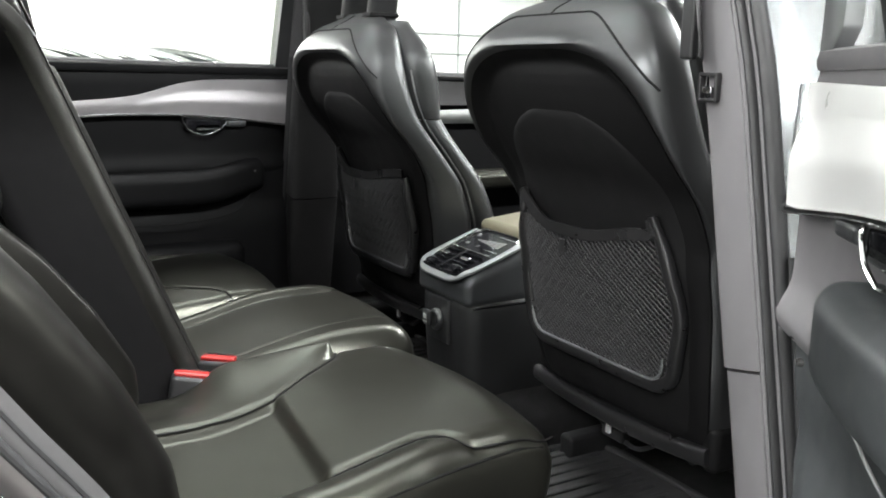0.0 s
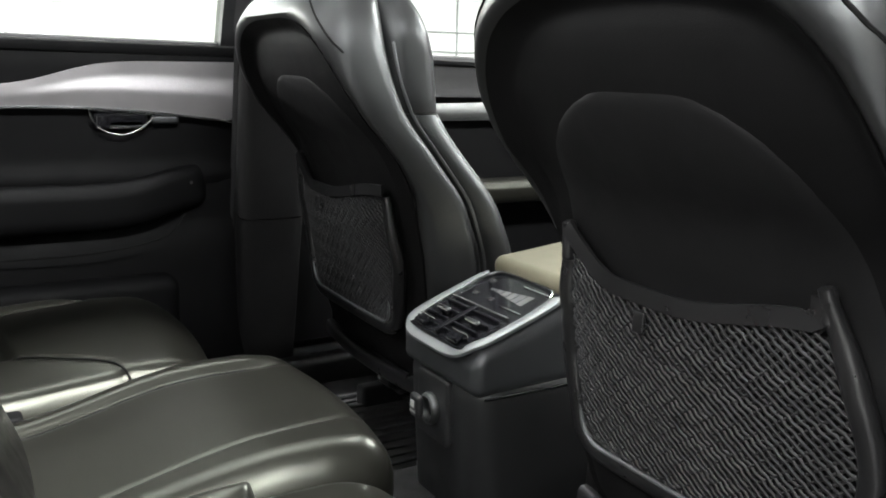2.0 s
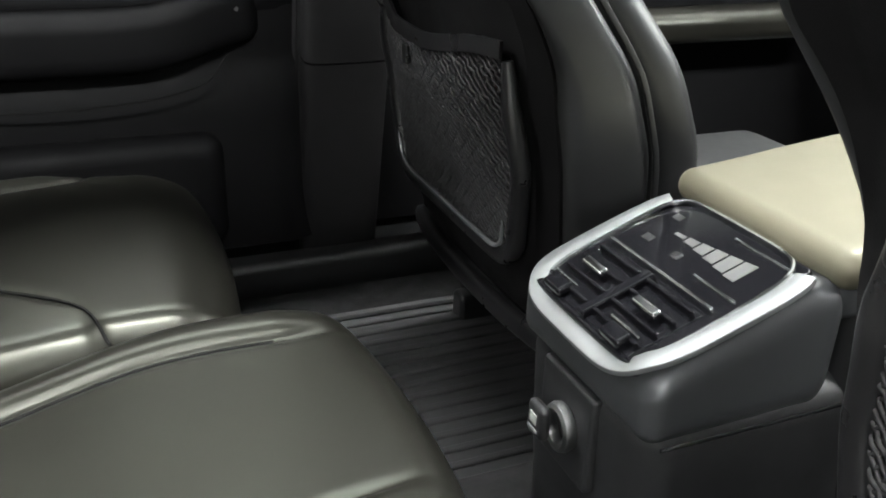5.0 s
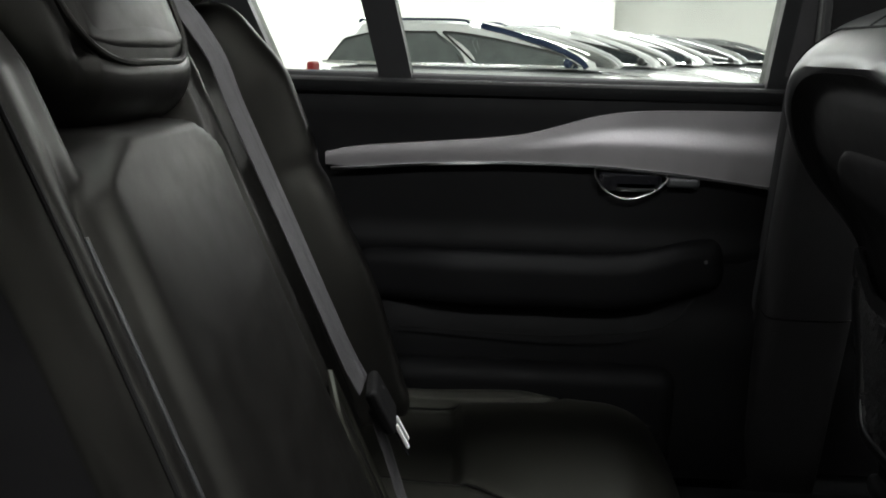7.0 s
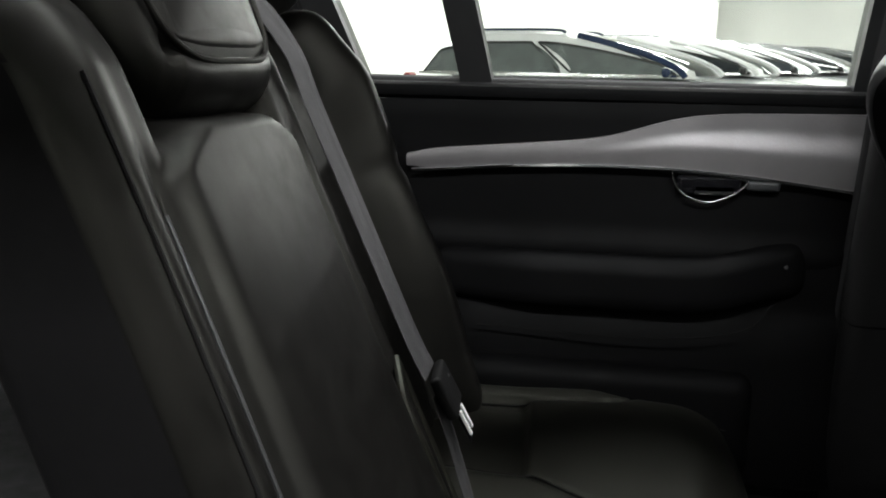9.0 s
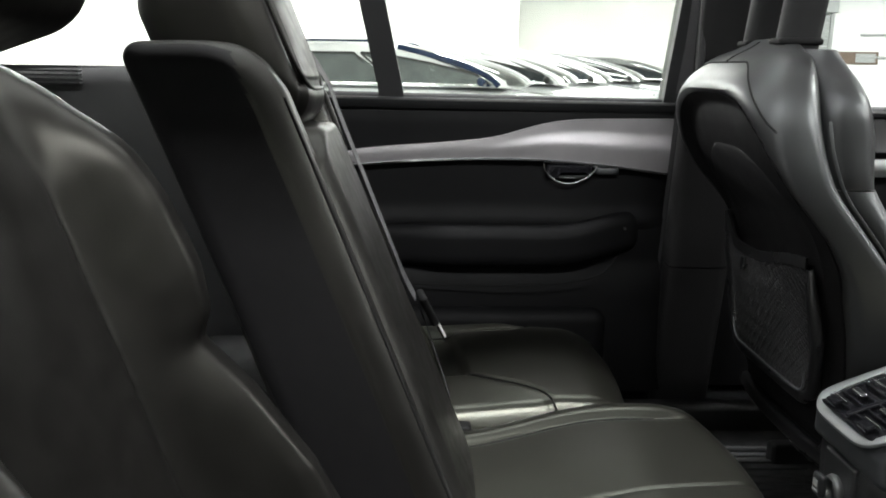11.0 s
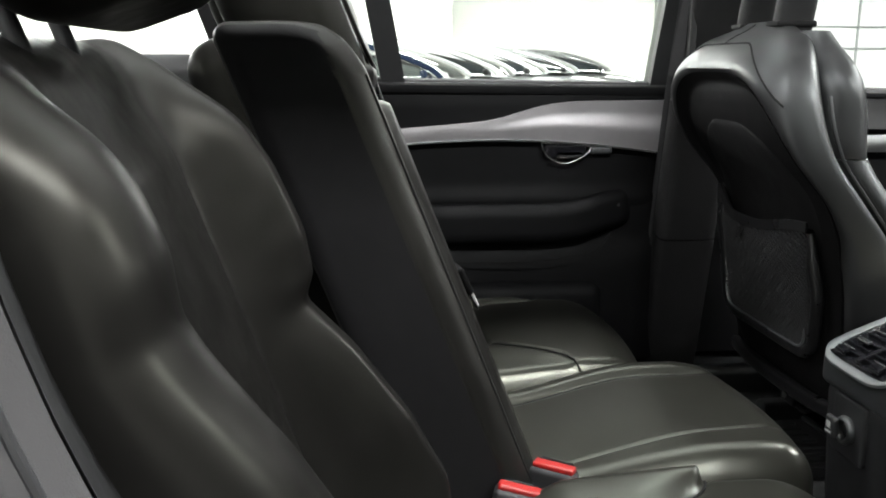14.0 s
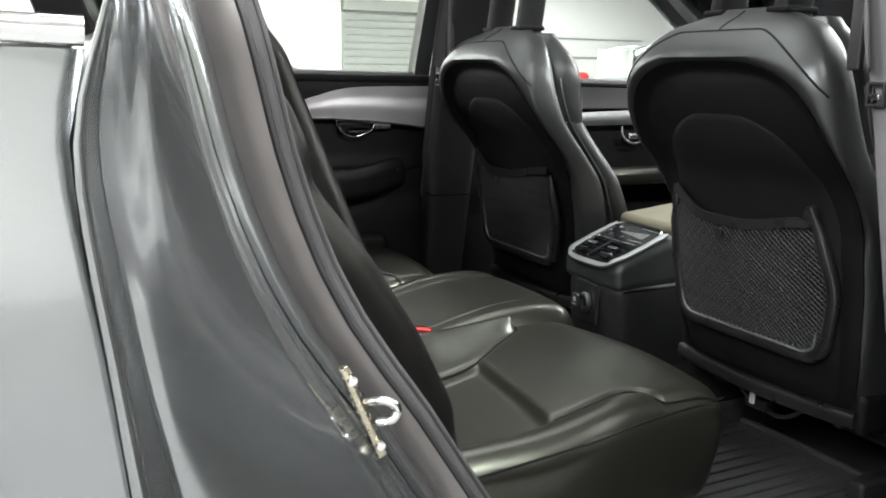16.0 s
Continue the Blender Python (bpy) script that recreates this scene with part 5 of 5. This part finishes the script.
def mid_press(p):
    y = p.y - 0.020
    p.z -= 0.37 * p.x * smooth(0.40, 0.56, p.z)
    k = smooth(-0.06, -0.006, p.x)
    f = smooth(0.0, 0.30, p.z)
    edge = 0.130 - 0.010 * f
    d = 0.0
    inside = smooth(edge + 0.004, edge - 0.030, abs(y)) * smooth(0.497, 0.484, p.z + 3.0 * max(0, abs(y) - 0.05) ** 1.6)
    d += 0.015 * inside * math.cos(min(1.0, abs(y) / 0.12) * 1.0)
    d -= 0.005 * math.exp(-((abs(y) - edge) / 0.006) ** 2) * smooth(0.50, 0.44, p.z)
    d -= 0.034 * smooth(0.490, 0.512, p.z + 3.0 * max(0, abs(y) - 0.05) ** 1.6) * smooth(0.104, 0.080, abs(y))
    d += 0.006 * smooth(0.12, 0.145, abs(y)) - 0.012 * smooth(0.53, 0.59, p.z)
    d += 0.0004 * noise.noise((p.y * 5, p.z * 5, 21.0))
    d -= 0.014 * smooth(0.125, 0.165, abs(y))
    p.x += k * d
    p.y = 0.020 + y * (1.10 - 0.11 * smooth(0.0, 0.45, p.z))
    return MM @ p


mb = part("backrest", rbox((-0.066, 0.020, 0.295), (0.132, 0.330, 0.59), 0.024, (4, 70, 100), mid_press), LEATHER_SHADED, mid, "black leather backrest with sewn centre panel", 70)
# side faces get the matt cover that carries their shade
mb.data.materials.append(SIDE_COVER_SHADED)
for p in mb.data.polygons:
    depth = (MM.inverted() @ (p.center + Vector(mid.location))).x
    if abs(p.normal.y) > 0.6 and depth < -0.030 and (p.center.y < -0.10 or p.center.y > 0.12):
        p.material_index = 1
# stitched edge facing the open door, and the seams that end at the fold-out slot
def on_mid(y, z, out=0.002):
    return mid_press(Vector((-0.0015, y, z))) + MM.to_3x3() @ Vector((out, 0, 0))


part("edge_stitching", sweep([on_mid(-0.124, 0.03 + 0.5 * i / 40, 0.001) for i in range(41)], oval(0.0018, 0.0016, 6), (1, 0, 0)), BLACKTHREAD, mb)
for g, low in ((-1, 0.02), (1, 0.25)):
    part("panel_piping", sweep([on_mid(0.020 + g * (0.131 - 0.010 * smooth(0.0, 0.30, z)), z, 0.003) for z in [low + (0.44 - low) * i / 30 for i in range(31)]], oval(0.0026, 0.0024, 8), (1, 0, 0)), LEATHER_SEAT, mb, "piping round the centre panel")
part("slot_seam", sweep(spline([on_mid(0.160, 0.250), on_mid(0.128, 0.215), on_mid(0.122, 0.170), on_mid(0.140, 0.09), on_mid(0.150, 0.03)], 8), oval(0.0045, 0.004, 8), (1, 0, 0)), LEATHER, mb)
part("slot_seam", sweep(spline([on_mid(0.160, 0.250), on_mid(0.164, 0.20), on_mid(0.168, 0.10), on_mid(0.170, 0.03)], 8), oval(0.004, 0.004, 8), (1, 0, 0)), LEATHER, mb)
for g in (-1, 1):
    part("head_post", sweep([MM @ Vector((-0.055, 0.012 + g * 0.055, 0.47 + 0.03 * k)) for k in range(5)], oval(0.008, 0.008, 10), (0, 1, 0)), PLASTIC, mid)
    part("post_collar", rbox((-0.052, 0.012 + g * 0.058, 0.513), (0.04, 0.035, 0.02), 0.006, (2, 2, 1), m=MM), PIANO, mid)


def head_bend(p):
    y = p.y - 0.050
    front = smooth(-0.05, -0.01, p.x)
    p.x += front * (0.010 * (1 - (y / 0.11) ** 2) - 0.006 * math.exp(-((abs(y) - 0.082) / 0.005) ** 2) - 0.006 * math.exp(-((p.z - 0.536) / 0.005) ** 2) * (abs(y) < 0.082))
    p.z += 0.020 * (y / 0.10) ** 4 * smooth(0.58, 0.53, p.z) - 0.010 * (y / 0.10) ** 4 * smooth(0.58, 0.63, p.z)
    return MM @ p


hm = part("head_restraint", rbox((-0.059, 0.050, 0.602), (0.132, 0.222, 0.208), 0.038, (8, 60, 50), head_bend), LEATHER_SHADED, mid, "black leather head restraint with seamed face", 70)


def face_point(a, b, out):
    return MM @ Vector((0.006 + out + 0.008 * (1 - (a / 0.11) ** 2), 0.050 + a, 0.612 + b + 0.016 * (a / 0.10) ** 4 * (b < 0)))


part("face_panel", grid_slab(lambda u, v: face_point((2 * u - 1) * 0.086 * (1 - 0.16 * abs(2 * v - 1) ** 5), (2 * v - 1) * 0.078, 0.004 - 0.006 * max(abs(2 * u - 1), abs(2 * v - 1)) ** 6), 24, 20, tuple(MM.to_3x3() @ Vector((-0.02, 0, 0)))), LEATHER_SHADED, hm, "leather face panel")
part("piping", sweep([face_point(a, b, 0.001) for a, b in oval(0.090, 0.082, 64, 4.5)], oval(0.0024, 0.0024, 8), tuple(MM.to_3x3() @ Vector((1, 0, 0))), closed=True), LEATHER_SHADED, hm)

# the middle seat's belt hangs between the middle and the far seat
belt = thing("middle_seat_belt", (-0.49, 0.20, 0.64), "grey-black seat belt with bright metal tongue", "seat belt")
run = spline([(-0.760, 0.150, 1.205), (-0.680, 0.165, 1.195), (-0.641, 0.178, 1.151), (-0.620, 0.184, 1.096), (-0.580, 0.199, 0.990), (-0.539, 0.212, 0.882), (-0.520, 0.215, 0.842)], 8)
WEAVE = [(-0.023, 0.0), (-0.009, 0.0011), (-0.006, 0.0003), (0.006, 0.0003), (0.009, 0.0011), (0.023, 0.0), (0.023, -0.0010), (-0.023, -0.0010)]
part("webbing", sweep(run, WEAVE, (0.92, 0.0, 0.38)), WEBBING, belt, "black woven webbing")
low = spline([(-0.512, 0.214, 0.822), (-0.490, 0.208, 0.76), (-0.468, 0.198, 0.69), (-0.460, 0.190, 0.63)], 8)
part("webbing", sweep(low, WEAVE, (0.92, 0.1, 0.38)), WEBBING, belt)
tm = look((-0.508, 0.212, 0.828), (-0.508 + 0.045, 0.212 + 0.006, 0.828 - 0.09))
part("tongue_cover", rbox((0, 0.004, -0.004), (0.058, 0.012, 0.046), 0.005, (3, 2, 3), m=tm), SHELL, belt, "black plastic tongue cover")
# pale steel, so that the tongue's glints are in its colour
for g in (-1, 1):
    part("tongue_plate", rbox((g * 0.009, 0.008, -0.040), (0.0060, 0.003, 0.026), 0.001, (1, 1, 2), m=tm), STEEL_GLINT, belt, "bright metal tongue")
part("tongue_plate", rbox((0, 0.0045, -0.040), (0.020, 0.002, 0.040), 0.0008, (1, 1, 2), m=tm), PIANO, belt)
part("stop_button", disc((-0.505, 0.222, 0.832), 0.007, 0.006, 0, 12, 0.001), NETFRAME, belt)
part("anchor", rbox((-0.455, 0.182, 0.650), (0.035, 0.03, 0.022), 0.006, (2, 2, 2)), SHELL, belt)
part("anchor_plate", rbox((-0.470, 0.166, 0.655), (0.004, 0.008, 0.030), 0.001, (1, 1, 1)), CHROME, belt)

buckle(-0.434, -0.132, 0.684, -33, 2, "black belt buckle with red button beside the middle seat")
buckle(-0.484, -0.182, 0.684, -14, 10, "black belt buckle with red button by the outer seat")


# ---- rear end of the centre console ----
CON_X = 0.012
con = thing("centre_console", (0.15, 0.0, 0.42), "black centre console with rear vents in satin metal", "console")


def console_body(p):
    k = smooth(0.72, 0.46, p.z)
    p.x += 0.012 * k * smooth(0.12, -0.02, p.x)
    p.y *= 1 - 0.06 * k
    return p


part("body", rbox((0.362, 0.0, 0.565), (0.716, 0.182, 0.30), 0.035, (14, 10, 12), console_body), PLASTIC, con, "black plastic console body")
SLOPE = 0.37


def top_at(x):
    return 0.742 + SLOPE * (x - 0.0) if x < 0.15 else 0.742 + SLOPE * 0.15


def collar(p):
    k = max(0.0, min(1.0, (p.z - 0.690) / 0.053))
    p.z += k * (SLOPE * max(-0.01, min(0.135, p.x)) - 0.020 * smooth(0.02, -0.03, p.x))
    return p


part("collar", rbox((0.082, 0.0, 0.7165), (0.160, 0.184, 0.053), 0.015, (16, 14, 4), collar), GUNMETAL, con, "dark satin console collar")


def rim_point(f):
    """A rounded frame round the vent panel, f from 0 to 1."""
    a, b = oval(0.075, 0.081, 80, 5.0)[int(f * 80) % 80]
    x = 0.070 + a
    return Vector((x, b * (1.0 - 0.05 * smooth(0.0, 0.15, -a + 0.02)), top_at(min(0.14, x)) + 0.006 - 0.012 * smooth(0.012, -0.014, x)))


part("rim", sweep([rim_point(i / 80) for i in range(13, 68)], oval(0.0080, 0.0036, 12, 3.0), (-SLOPE, 0, 1)), SATIN, con, "satin metal vent surround")
part("inner_rim", sweep([rim_point(i / 80) * 1.0 + Vector((0.070 - rim_point(i / 80).x, -rim_point(i / 80).y, 0.003)) * 0.105 for i in range(80)], oval(0.0018, 0.0026, 8), (-SLOPE, 0, 1), closed=True), CHROME, con, "polished inner edge")
TOPM = Matrix.Translation((0.070, 0, top_at(0.070))) @ pose(0, 0, 0, 0, -math.degrees(math.atan(SLOPE)), 0)
part("panel", rbox((0.0, 0, 0.001), (0.150, 0.144, 0.009), 0.003, (4, 4, 1), m=TOPM), PIANO, con, "gloss black control panel")
# two vents with slats, wheels and tabs
for g in (-1, 1):
    part("vent_well", rbox((-0.040, g * 0.032, 0.0045), (0.062, 0.058, 0.004), 0.0015, (1, 1, 1), m=TOPM), PIANO, con)
    for k in range(4):
        part("vent_slat", rbox((-0.062 + 0.0155 * k, g * 0.032, 0.0085), (0.0032, 0.054, 0.008), 0.0014, (1, 3, 1), m=TOPM), PIANO, con, "dark vent slat")
    part("vent_tab", rbox((-0.036, g * 0.034, 0.0135), (0.008, 0.027, 0.006), 0.002, (1, 2, 1), m=TOPM), CHROME, con, "bright vent tab")
    part("vent_wheel", rbox((-0.066, g * 0.040, 0.0105), (0.014, 0.024, 0.008), 0.003, (2, 2, 1), m=TOPM), PIANO, con, "ribbed vent wheel")
    part("wheel_edge", rbox((-0.058, g * 0.040, 0.0125), (0.002, 0.034, 0.004), 0.0008, (1, 1, 1), m=TOPM), CHROME, con)
part("vent_bar", rbox((-0.040, 0.0, 0.0085), (0.064, 0.010, 0.007), 0.002, (2, 1, 1), m=TOPM), PIANO, con)
part("chrome_line", rbox((-0.003, 0.0, 0.0085), (0.0026, 0.126, 0.004), 0.001, (1, 4, 1), m=TOPM), CHROME, con, "thin chrome line")
part("chrome_line", rbox((0.014, -0.042, 0.0062), (0.0022, 0.045, 0.002), 0.0007, (1, 2, 1), m=TOPM), CHROME, con)
part("chrome_line", rbox((0.062, -0.036, 0.0062), (0.0022, 0.060, 0.002), 0.0007, (1, 2, 1), m=TOPM), CHROME, con)
# printed fan ramp and marks on the gloss panel
for i in range(6):
    y1 = 0.034 - 0.0135 * i
    part("print_mark", prism([(0.036 - 0.0016 * i, y1), (0.036 - 0.0016 * i, y1 - 0.0115), (0.040 + 0.0022 * i, y1 - 0.0115), (0.039 + 0.0020 * i, y1)], 2, 0.0052, 0.0060), GREYPRINT, con).matrix_local = Matrix.Translation(-Vector(con.location)) @ TOPM @ Matrix.Translation(Vector(con.location))
for i, (px, py) in enumerate(((0.020, 0.046), (0.020, 0.010), (0.052, 0.050))):
    part("print_mark", rbox((px, py, 0.0056), (0.007, 0.010, 0.0012), 0.0004, (1, 1, 1), m=TOPM), NETFRAME, con)
# armrest lid ahead of the panel
part("lid_edge", rbox((0.172, 0.0, 0.780), (0.040, 0.182, 0.036), 0.010, (2, 6, 2)), GUNMETAL, con, "dark edge under the armrest lid")
part("armrest_lid", rbox((0.410, 0.002, 0.801), (0.53, 0.198, 0.030), 0.018, (10, 8, 2), lambda p: p + Vector((0, 0, 0.020 * math.sin(math.pi * min(1, max(0, (p.x - 0.17) / 0.5))) * smooth(0.797, 0.815, p.z)))), LEATHER_GLARE, con, "smooth leather armrest lid, paled by painted glare")
part("lid_body", rbox((0.42, 0.0, 0.715), (0.49, 0.184, 0.14), 0.02, (4, 4, 3)), PLASTIC, con)
# power socket with its cap open, on a plate
part("socket_plate", rbox((0.004, 0.004, 0.652), (0.010, 0.075, 0.085), 0.004, (2, 4, 4)), PLASTIC, con, "dark socket plate")
part("socket_ring", sweep([(-0.006, 0.0 + 0.0150 * math.cos(2 * math.pi * i / 28), 0.652 + 0.0165 * math.sin(2 * math.pi * i / 28)) for i in range(28)], oval(0.0045, 0.006, 8), (-1, 0, 0), closed=True), ALU, con, "metal socket ring")
part("socket_cap", rbox((-0.018, 0.012, 0.654), (0.010, 0.024, 0.030), 0.005, (2, 3, 3)), PLASTIC, con, "black socket cap")
part("cap_print", rbox((-0.0236, 0.012, 0.657), (0.001, 0.010, 0.009), 0.0003, (1, 1, 1)), SHUTTER, con)
part("cap_print", rbox((-0.0236, 0.012, 0.647), (0.001, 0.014, 0.003), 0.0003, (1, 1, 1)), SHUTTER, con)
part("side_seam", sweep([(0.016 + 0.16 * i / 10, -0.0912, 0.690) for i in range(11)], oval(0.0018, 0.0014, 6), (0, -1, 0)), PIANO, con)
part("foot_cap", rbox((0.03, -0.094, 0.475), (0.02, 0.012, 0.022), 0.004, (1, 1, 2)), NETFRAME, con)

con.location.x += CON_X

# ---- floor mats with raised ribs ----
for s in (-1, 1):
    mt = thing("floor_mat", (0.05, s * 0.38, 0.42), "black ribbed rubber floor mat behind the front seat", "floor mat", "floor mats")
    part("sheet", rbox((0.03, s * 0.38, 0.427), (0.46, 0.42, 0.012), 0.005, (4, 4, 1)), MAT_RUBBER, mt)
    for i in range(14):
        part("rib", rbox((0.03, s * 0.38 - 0.18 + 0.0277 * i, 0.4345), (0.38, 0.010, 0.006), 0.0025, (2, 1, 1)), MAT_RUBBER, mt)
    part("raised_edge", sweep([(0.03 + a, s * 0.38 + b, 0.436) for a, b in oval(0.225, 0.205, 48, 6)], oval(0.007, 0.006, 8), (0, 0, 1), closed=True), MAT_RUBBER, mt)
